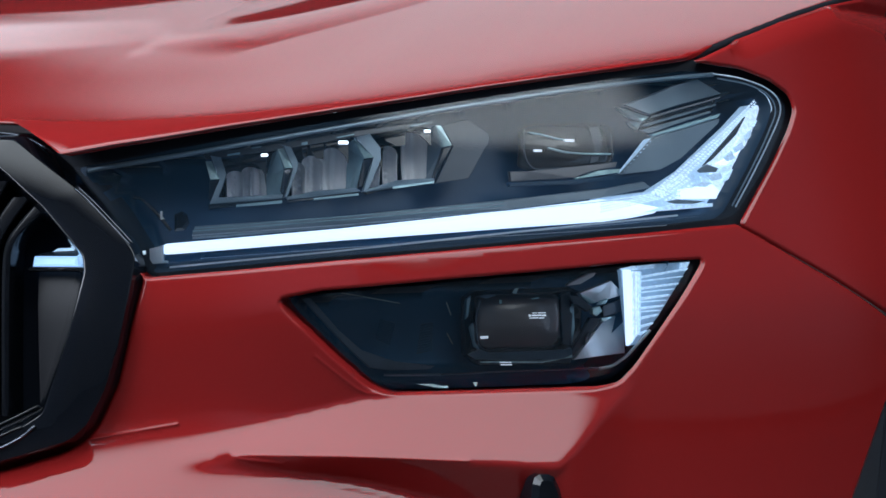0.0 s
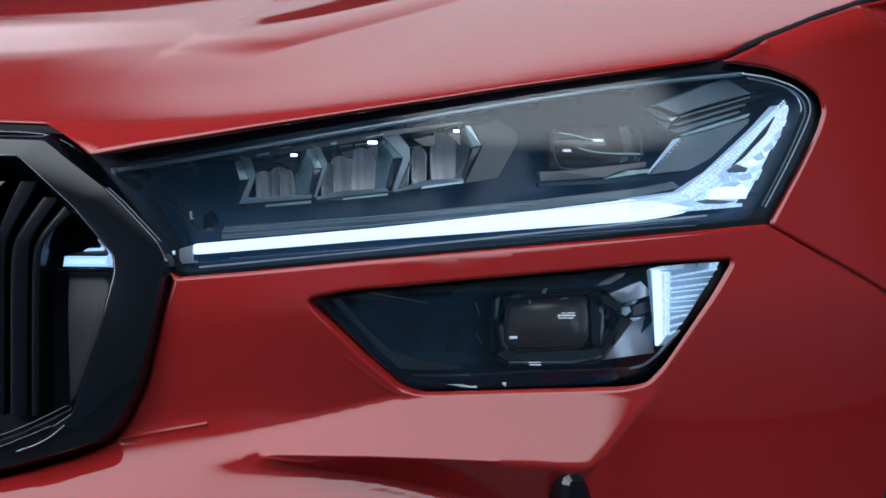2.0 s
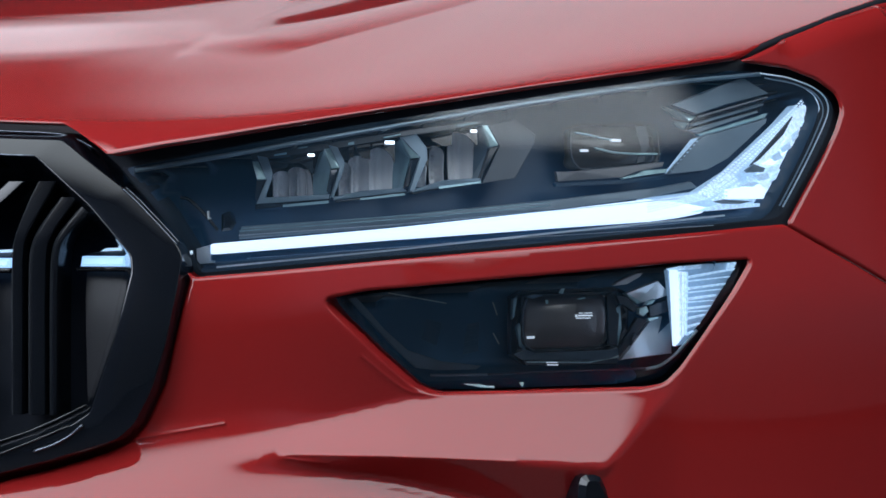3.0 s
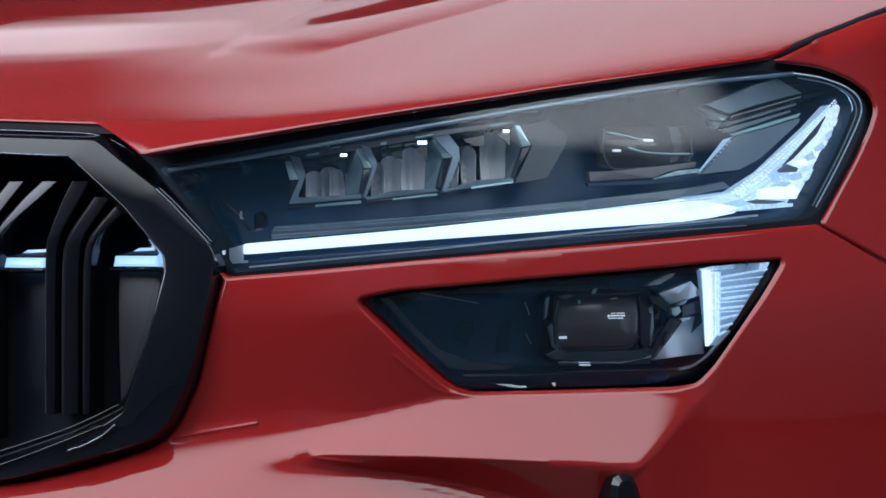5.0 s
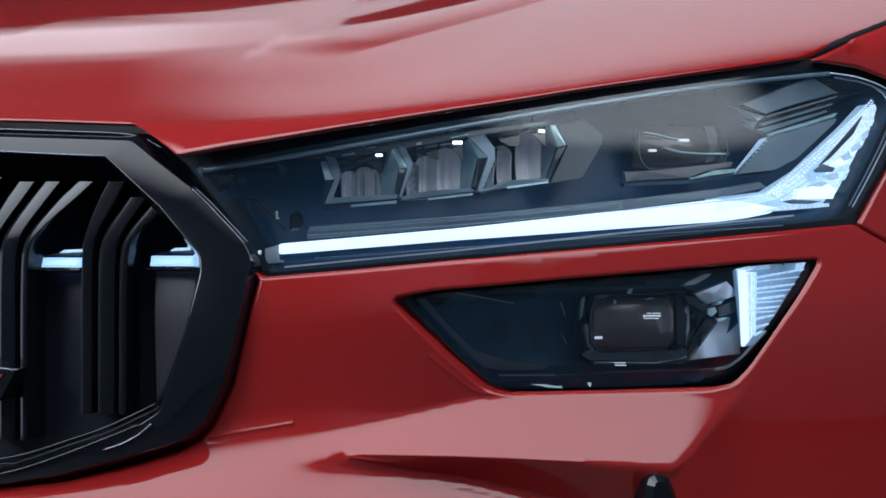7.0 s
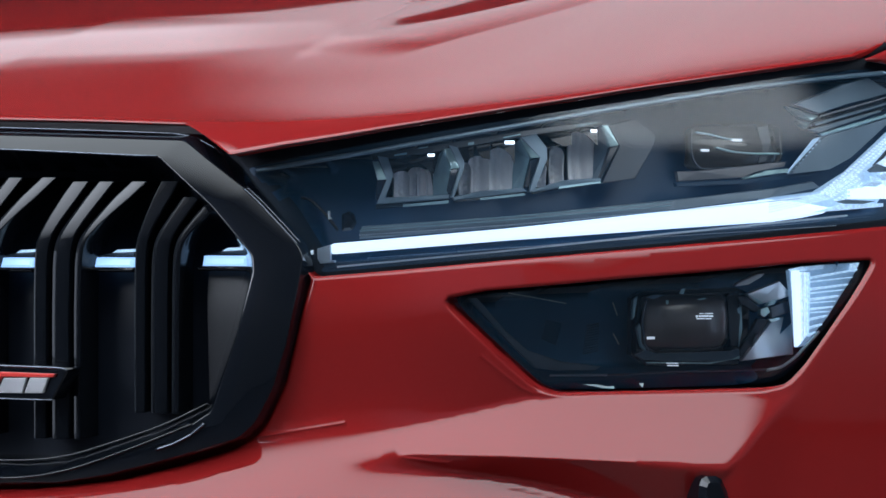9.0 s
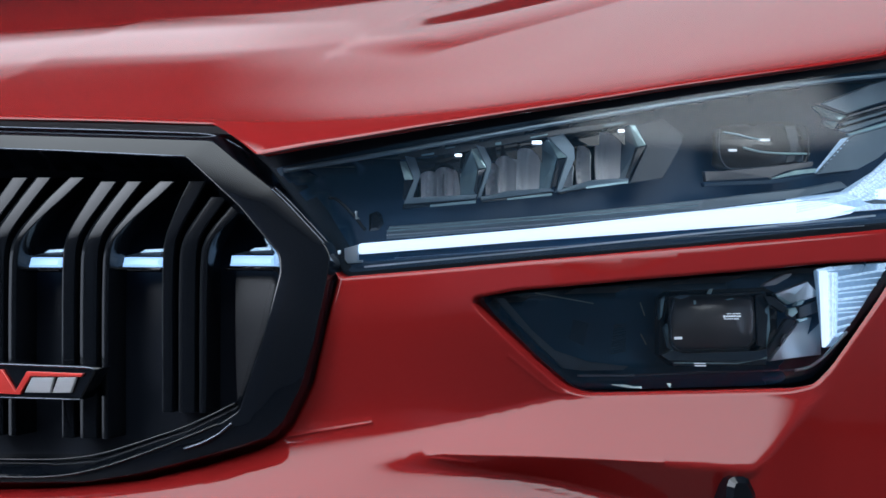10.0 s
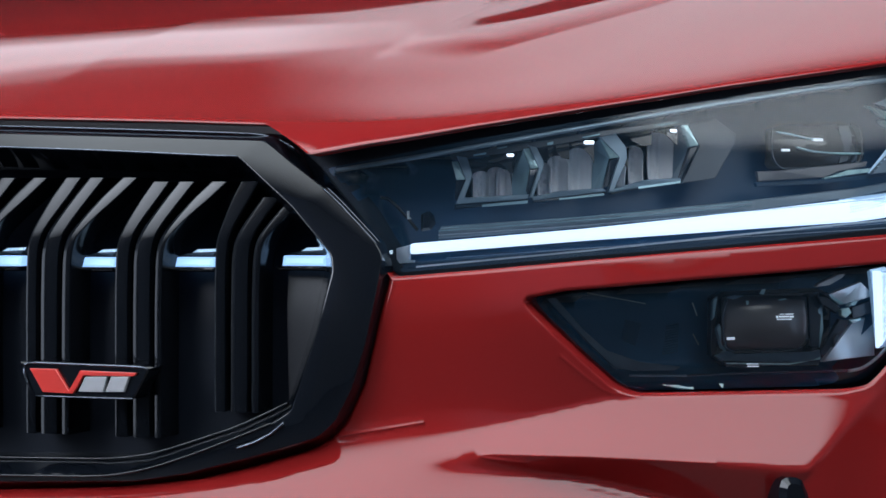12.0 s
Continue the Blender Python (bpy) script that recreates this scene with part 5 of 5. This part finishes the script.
plate("bracket", [(0.5207, 0.8631, -0.0320), (0.5267, 0.8655, -0.0320), (0.5303, 0.8631, -0.0320), (0.5322, 0.8569, -0.0320), (0.5289, 0.8523, -0.0320), (0.5211, 0.8515, -0.0320)], GLOSS_BLACK, headlight, "", 0.008, 0.002)

# ---- lower headlight ----
low_lamp = new("lower_headlight")
low_lamp.parent = car
FOG_LENS = [(0.6008, 0.8065), (0.6244, 0.8094), (0.7231, 0.8167), (0.8134, 0.8221), (0.8674, 0.8260), (0.9320, 0.8287), (0.9265, 0.8210), (0.8985, 0.7878), (0.8745, 0.7562), (0.8628, 0.7450), (0.8443, 0.7420), (0.6804, 0.7435), (0.6684, 0.7474), (0.6416, 0.7688), (0.6108, 0.7976)]
low_ring = rounded(FOG_LENS, 0.008)
part("cover", sheet_mesh(low_ring, on_skin(lambda s, z: np.interp(z, (0.74, 0.81), (-0.026, -0.008))), (), 0.006), COVER, low_lamp, "clear lamp cover").visible_shadow = False
part("housing", sheet_mesh(rounded(FOG_HOLE, 0.008), on_skin(bowl(FOG_LENS, -0.038, -0.085, 0.012)), (), 0.006), LOW_HOUSING, low_lamp)
plate("inner_wall", [(0.6192, 0.8059, -0.0550), (0.6259, 0.8070, -0.0550), (0.6497, 0.7820, -0.0550), (0.6674, 0.7679, -0.0550), (0.6946, 0.7594, -0.0550), (0.7271, 0.7555, -0.0550), (0.7224, 0.7532, -0.0550), (0.6900, 0.7532, -0.0550), (0.6741, 0.7551, -0.0550), (0.6540, 0.7721, -0.0550)], HOUSING_RIM, low_lamp, "pale sloping wall of the housing", 0.003, 0.0004)
plate("projector_bezel", [(0.7574, 0.8032, -0.0600), (0.7670, 0.8078, -0.0600), (0.8497, 0.8093, -0.0600), (0.8622, 0.8041, -0.0600), (0.8588, 0.7668, -0.0600), (0.8483, 0.7526, -0.0600), (0.7676, 0.7544, -0.0600), (0.7561, 0.7624, -0.0600)], GLOSS_BLACK, low_lamp, "", 0.01, 0.003)
for rows, mat in (
    ([(0.7534, 0.8024, -0.0520), (0.7574, 0.8047, -0.0520), (0.7541, 0.7903, -0.0520), (0.7517, 0.7880, -0.0520)], TEAL_FACET),
    ([(0.7553, 0.7823, -0.0520), (0.7582, 0.7854, -0.0520), (0.7618, 0.7721, -0.0520), (0.7636, 0.7652, -0.0520), (0.7589, 0.7685, -0.0520)], TEAL_FACET),
    ([(0.8345, 0.8041, -0.0520), (0.8440, 0.8064, -0.0520), (0.8446, 0.7883, -0.0520), (0.8420, 0.7670, -0.0520), (0.8349, 0.7680, -0.0520)], FACET_DARK),
    ([(0.8418, 0.7945, -0.0520), (0.8461, 0.7973, -0.0520), (0.8463, 0.7800, -0.0520), (0.8430, 0.7669, -0.0520)], TEAL_FACET),
):
    plate("bezel_facet", rows, mat, low_lamp, "", 0.003, 0.0004)
FPROJ = [(0.7608, 0.8038, -0.0440), (0.7666, 0.8053, -0.0440), (0.8283, 0.8037, -0.0440), (0.8326, 0.8012, -0.0440), (0.8308, 0.7702, -0.0440), (0.8243, 0.7663, -0.0440), (0.7652, 0.7664, -0.0440), (0.7577, 0.7698, -0.0440)]
part("projector_lens", barrel(FPROJ, -0.050, 0.007, 0.5), LENS_GLASS, low_lamp, "square dark glass projector lens")
wire("projector_ring", [(0.7623, 0.8024, -0.0480), (0.7577, 0.7884, -0.0480), (0.7597, 0.7695, -0.0480), (0.7672, 0.7657, -0.0480)], 0.0011, DARK_CHROME, low_lamp, "dark chrome ring")
for rows, mat in (
    ([(0.7778, 0.8018, -0.0460), (0.7797, 0.8017, -0.0460), (0.7795, 0.7989, -0.0460), (0.7776, 0.7990, -0.0460)], FACET_LIGHT),
    ([(0.8018, 0.8017, -0.0460), (0.8107, 0.8032, -0.0460), (0.8121, 0.8023, -0.0460), (0.8027, 0.8009, -0.0460)], FACET_LIGHT),
    ([(0.7892, 0.8064, -0.0460), (0.7919, 0.8096, -0.0460), (0.7949, 0.8099, -0.0460), (0.7925, 0.8059, -0.0460)], FACET_LIGHT),
    ([(0.7619, 0.8041, -0.0460), (0.7677, 0.8056, -0.0460), (0.7762, 0.8054, -0.0460), (0.7674, 0.8028, -0.0460)], SATIN_GREY),
):
    plate("lens_clip", rows, mat, low_lamp, "", 0.001, 0)
wire("housing_rib", [(0.6515, 0.8082, -0.0500), (0.6669, 0.8057, -0.0500), (0.6973, 0.8005, -0.0500)], 0.0004, FACET_LIGHT, low_lamp, "")
wire("housing_rib", [(0.7353, 0.8008, -0.0500), (0.7386, 0.7915, -0.0500)], 0.0004, FACET_LIGHT, low_lamp, "")
wire("housing_rib", [(0.7350, 0.7788, -0.0500), (0.7396, 0.7711, -0.0500)], 0.0004, FACET_LIGHT, low_lamp, "")
# the lamp's own light points, mirrored in its lens, added as small glowing plates
for s0, z0, s1, z1 in (
    (0.7990, 0.7895, 0.8003, 0.7911),
    (0.8014, 0.7899, 0.8092, 0.7909),
    (0.8101, 0.7897, 0.8133, 0.7908),
    (0.7995, 0.7883, 0.8067, 0.7889),
    (0.8076, 0.7881, 0.8116, 0.7888),
    (0.8020, 0.7919, 0.8054, 0.7924),
    (0.8068, 0.7918, 0.8132, 0.7924),
    (0.7581, 0.7749, 0.7642, 0.7767),
):
    plate("light_point", [(s0, z0, -0.040), (s1, z0, -0.040), (s1, z1, -0.040), (s0, z1, -0.040)], POINT_DIM, low_lamp, "small white light point", 0.001, 0)
for rows, mat in (
    ([(0.7469, 0.7642, -0.0360), (0.7596, 0.7670, -0.0440), (0.7680, 0.7643, -0.0440), (0.8317, 0.7645, -0.0440), (0.8377, 0.7659, -0.0440), (0.8335, 0.7592, -0.0360), (0.8072, 0.7584, -0.0360), (0.7533, 0.7605, -0.0360)], SATIN_GREY),
    ([(0.7533, 0.7599, -0.0360), (0.8325, 0.7588, -0.0360), (0.8315, 0.7552, -0.0360), (0.7555, 0.7564, -0.0360)], FACET_DARK),
):
    plate("projector_shelf", rows, mat, low_lamp, "", 0.004, 0.0004)
# glints on the shelf, added as pale and glowing plates
for rows, mat in (
    ([(0.7546, 0.7594, -0.0340), (0.8060, 0.7578, -0.0340), (0.8254, 0.7596, -0.0340), (0.8313, 0.7618, -0.0340), (0.8313, 0.7602, -0.0340), (0.8060, 0.7568, -0.0340), (0.7546, 0.7586, -0.0340)], FACET_LIGHT),
    ([(0.7707, 0.7585, -0.0340), (0.7800, 0.7582, -0.0340), (0.7800, 0.7576, -0.0340), (0.7707, 0.7579, -0.0340)], POINT_DIM),
    ([(0.7716, 0.7569, -0.0340), (0.7805, 0.7566, -0.0340), (0.7805, 0.7558, -0.0340), (0.7716, 0.7561, -0.0340)], POINT_DIM),
):
    plate("shelf_glint", rows, mat, low_lamp, "", 0.001, 0)
# facets lit or in shade by their material's colour
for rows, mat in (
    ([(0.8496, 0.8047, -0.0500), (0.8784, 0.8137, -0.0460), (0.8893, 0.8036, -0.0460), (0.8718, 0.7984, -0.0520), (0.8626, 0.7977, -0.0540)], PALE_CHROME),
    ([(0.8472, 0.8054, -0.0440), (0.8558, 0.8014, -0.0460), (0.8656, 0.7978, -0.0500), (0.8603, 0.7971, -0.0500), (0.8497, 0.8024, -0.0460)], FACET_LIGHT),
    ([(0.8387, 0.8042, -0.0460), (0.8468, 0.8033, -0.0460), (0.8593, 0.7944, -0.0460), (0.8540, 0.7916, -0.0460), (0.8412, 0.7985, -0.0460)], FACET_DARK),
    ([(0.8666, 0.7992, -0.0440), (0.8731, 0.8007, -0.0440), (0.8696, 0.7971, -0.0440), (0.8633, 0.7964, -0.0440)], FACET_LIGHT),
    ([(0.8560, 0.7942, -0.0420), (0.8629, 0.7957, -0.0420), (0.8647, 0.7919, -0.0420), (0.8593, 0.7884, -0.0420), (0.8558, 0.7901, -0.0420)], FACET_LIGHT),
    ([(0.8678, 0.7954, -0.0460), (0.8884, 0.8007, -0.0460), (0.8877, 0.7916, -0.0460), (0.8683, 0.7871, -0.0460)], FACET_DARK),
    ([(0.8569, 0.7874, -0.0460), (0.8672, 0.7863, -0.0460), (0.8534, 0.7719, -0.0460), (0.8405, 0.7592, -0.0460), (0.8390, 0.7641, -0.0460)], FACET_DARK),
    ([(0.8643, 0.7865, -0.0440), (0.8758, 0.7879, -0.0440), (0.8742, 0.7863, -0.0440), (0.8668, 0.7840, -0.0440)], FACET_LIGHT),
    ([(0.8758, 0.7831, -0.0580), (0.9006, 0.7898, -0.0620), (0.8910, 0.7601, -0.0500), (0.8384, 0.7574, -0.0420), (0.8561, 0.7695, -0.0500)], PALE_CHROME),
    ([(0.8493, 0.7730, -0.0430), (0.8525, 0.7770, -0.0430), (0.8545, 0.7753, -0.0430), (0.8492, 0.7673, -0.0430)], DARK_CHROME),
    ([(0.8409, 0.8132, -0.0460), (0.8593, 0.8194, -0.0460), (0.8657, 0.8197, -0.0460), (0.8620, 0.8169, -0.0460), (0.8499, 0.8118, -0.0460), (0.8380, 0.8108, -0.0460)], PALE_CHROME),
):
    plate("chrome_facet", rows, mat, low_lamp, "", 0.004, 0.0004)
plate("light_strip", [(0.8804, 0.8216, -0.0290), (0.8857, 0.8219, -0.0290), (0.8826, 0.7695, -0.0290), (0.8789, 0.7671, -0.0290)], LED, low_lamp, "glowing upright light strip", 0.004, 0.0004)
plate("light_strip", [(0.8875, 0.8206, -0.0300), (0.8905, 0.8208, -0.0300), (0.8863, 0.7726, -0.0300), (0.8841, 0.7702, -0.0300)], LED_SOFT, low_lamp, "glowing upright light strip", 0.004, 0.0004)
plate("light_strip", [(0.8928, 0.8205, -0.0310), (0.8944, 0.8205, -0.0310), (0.8894, 0.7749, -0.0310), (0.8878, 0.7733, -0.0310)], LED_SOFT, low_lamp, "glowing upright light strip", 0.004, 0.0004)
plate("light_strip", [(0.8955, 0.8205, -0.0310), (0.8971, 0.8205, -0.0310), (0.8916, 0.7765, -0.0310), (0.8905, 0.7757, -0.0310)], LED_DIM, low_lamp, "glowing upright light strip", 0.004, 0.0004)
plate("prism_back", [(0.8823, 0.8217, -0.0380), (0.9169, 0.8253, -0.0380), (0.9525, 0.8265, -0.0380), (0.9476, 0.8206, -0.0380), (0.9144, 0.7871, -0.0380), (0.8920, 0.7670, -0.0380), (0.8856, 0.7660, -0.0380)], PRISM_DARK, low_lamp, "", 0.004, 0.0004)
for rows, mat in (
    ([(0.8799, 0.8227, -0.0330), (0.8935, 0.8246, -0.0330), (0.8946, 0.8217, -0.0330), (0.8817, 0.8211, -0.0330)], LED_DIM),
    ([(0.8962, 0.8245, -0.0330), (0.9128, 0.8255, -0.0330), (0.9111, 0.8227, -0.0330), (0.8956, 0.8217, -0.0330)], PRISM),
    ([(0.9401, 0.8259, -0.0330), (0.9479, 0.8266, -0.0330), (0.9423, 0.8200, -0.0330), (0.9379, 0.8209, -0.0330)], LED_DIM),
):
    plate("prism_top", rows, mat, low_lamp, "", 0.003, 0.0004)
for rows in (
    [(0.8978, 0.8171, -0.0320), (0.9442, 0.8221, -0.0320), (0.9428, 0.8210, -0.0320), (0.8975, 0.8155, -0.0320)],
    [(0.8972, 0.8138, -0.0320), (0.9383, 0.8164, -0.0320), (0.9371, 0.8158, -0.0320), (0.8971, 0.8129, -0.0320)],
    [(0.8964, 0.8089, -0.0320), (0.9328, 0.8115, -0.0320), (0.9315, 0.8103, -0.0320), (0.8962, 0.8073, -0.0320)],
    [(0.8959, 0.8056, -0.0320), (0.9281, 0.8074, -0.0320), (0.9269, 0.8068, -0.0320), (0.8958, 0.8048, -0.0320)],
    [(0.8954, 0.8015, -0.0320), (0.9225, 0.8034, -0.0320), (0.9212, 0.8021, -0.0320), (0.8952, 0.7997, -0.0320)],
    [(0.8946, 0.7986, -0.0320), (0.9186, 0.7993, -0.0320), (0.9175, 0.7988, -0.0320), (0.8945, 0.7978, -0.0320)],
    [(0.8942, 0.7945, -0.0320), (0.9160, 0.7956, -0.0320), (0.9148, 0.7945, -0.0320), (0.8941, 0.7929, -0.0320)],
    [(0.8940, 0.7916, -0.0320), (0.9124, 0.7920, -0.0320), (0.9113, 0.7914, -0.0320), (0.8940, 0.7908, -0.0320)],
    [(0.8932, 0.7871, -0.0320), (0.9101, 0.7892, -0.0320), (0.9089, 0.7880, -0.0320), (0.8932, 0.7855, -0.0320)],
    [(0.8930, 0.7809, -0.0320), (0.9049, 0.7831, -0.0320), (0.9038, 0.7819, -0.0320), (0.8930, 0.7793, -0.0320)],
    [(0.8923, 0.7756, -0.0320), (0.8988, 0.7775, -0.0320), (0.8977, 0.7765, -0.0320), (0.8923, 0.7741, -0.0320)],
):
    plate("prism_fin", rows, LED_DIM, low_lamp, "", 0.003, 0)
# fine dotted texture on the housing's floor
for corners in ([(0.6877, 0.7885, -0.0720), (0.7010, 0.7855, -0.0720), (0.6960, 0.7695, -0.0720), (0.6837, 0.7745, -0.0720)], [(0.7215, 0.7844, -0.0700), (0.7322, 0.7858, -0.0700), (0.7309, 0.7648, -0.0700), (0.7173, 0.7627, -0.0700)]):
    tagged(part("dots", bead_patch(corners, 9, 12, 0.55), DOTS, low_lamp, smooth=False), "fine grey dots", kind="stuff")
# the lip's highlight is put in as paler stretches of bead
wire("bezel_lip", [(0.6771, 0.7523, -0.0280), (0.7204, 0.7516, -0.0280)], 0.0009, SATIN_GREY, low_lamp, "")
wire("bezel_lip", [(0.7204, 0.7516, -0.0280), (0.7745, 0.7524, -0.0280), (0.8511, 0.7518, -0.0280)], 0.0007, BEZEL_BLUE, low_lamp, "")
wire("bezel_lip", [(0.8511, 0.7514, -0.0280), (0.8637, 0.7529, -0.0280), (0.8765, 0.7599, -0.0280), (0.8978, 0.7777, -0.0280)], 0.0012, FACET_LIGHT, low_lamp, "")
# glints on the lower lip, added as pale plates
for rows, mat in (
    ([(0.7005, 0.7458, -0.0240), (0.7122, 0.7455, -0.0240), (0.7187, 0.7441, -0.0240), (0.7244, 0.7440, -0.0240), (0.7244, 0.7424, -0.0240), (0.7144, 0.7431, -0.0240)], FACET_LIGHT),
    ([(0.7439, 0.7457, -0.0240), (0.7475, 0.7456, -0.0240), (0.7466, 0.7425, -0.0240), (0.7448, 0.7441, -0.0240)], FACET_LIGHT),
):
    plate("lip_glint", rows, mat, low_lamp, "", 0.001, 0)

# shade in the gap beside the hood, added as a black strip
wire("gap_shade", [(0.9724, 0.9808, -0.0140), (0.9989, 0.9893, -0.0140), (1.0277, 0.9979, -0.0140), (1.1157, 1.0203, -0.0140), (1.2075, 1.0379, -0.0140), (1.3001, 1.0531, -0.0140)], 0.003, SEAM_BLACK, car, "black strip added for the shade in the gap beside the hood")

# ---- below: air curtain tip, wheel, inner backing ----
plate("air_curtain", [(0.7656, 0.6698, 0.0280), (0.7665, 0.6791, 0.0280), (0.7682, 0.6836, 0.0280), (0.7720, 0.6853, 0.0280), (0.7788, 0.6850, 0.0280), (0.7830, 0.6828, 0.0280), (0.7873, 0.6740, 0.0280), (0.7895, 0.6653, 0.0280), (0.7656, 0.6656, 0.0280)], GLOSS_BLACK, car, "black plastic air curtain tip", 0.03, 0.004)
# dark sheet added to keep the gaps between panels black
part("inner_backing", sheet_mesh(rounded(INNER, 0.01), on_skin(-0.13), (), 0.04, 0.0, 0.0), RUBBER, car, "dark sheet added behind the panels")


def ring_solid(rows, centre, steps=64):
    """A solid of turning about a sideways axle: rows of (radius, side)."""
    bm = bmesh.new()
    loops = []
    for k in range(steps):
        a = 2 * math.pi * k / steps
        loops.append([bm.verts.new((centre[0] + x, centre[1] + r * math.cos(a), centre[2] + r * math.sin(a))) for r, x in rows])
    for k in range(steps):
        a, b = loops[k], loops[(k + 1) % steps]
        for j in range(len(rows) - 1):
            bm.faces.new([a[j], a[j + 1], b[j + 1], b[j]])
    bmesh.ops.recalc_face_normals(bm, faces=bm.faces)
    return bm


wheel = new("wheel")
wheel.parent = car
AXLE = (0.80, 0.93, 0.36)
part("tyre", ring_solid([(0.25, -0.11), (0.32, -0.115), (0.35, -0.10), (0.36, -0.06), (0.36, 0.06), (0.35, 0.10), (0.32, 0.115), (0.25, 0.11)], AXLE), RUBBER, wheel, "black rubber tyre on the floor")
part("rim", ring_solid([(0.25, -0.11), (0.255, 0.09), (0.24, 0.10), (0.22, 0.06), (0.06, 0.05), (0.05, 0.08), (0.0, 0.08)], AXLE), DARK_CHROME, wheel, "dark alloy rim")
part("arch_liner", ring_solid([(0.42, -0.20), (0.43, 0.06), (0.425, 0.10), (0.415, 0.10), (0.41, 0.0), (0.41, -0.20)], (0.82, 0.93, 0.36)), RUBBER, car, "black plastic arch liner")
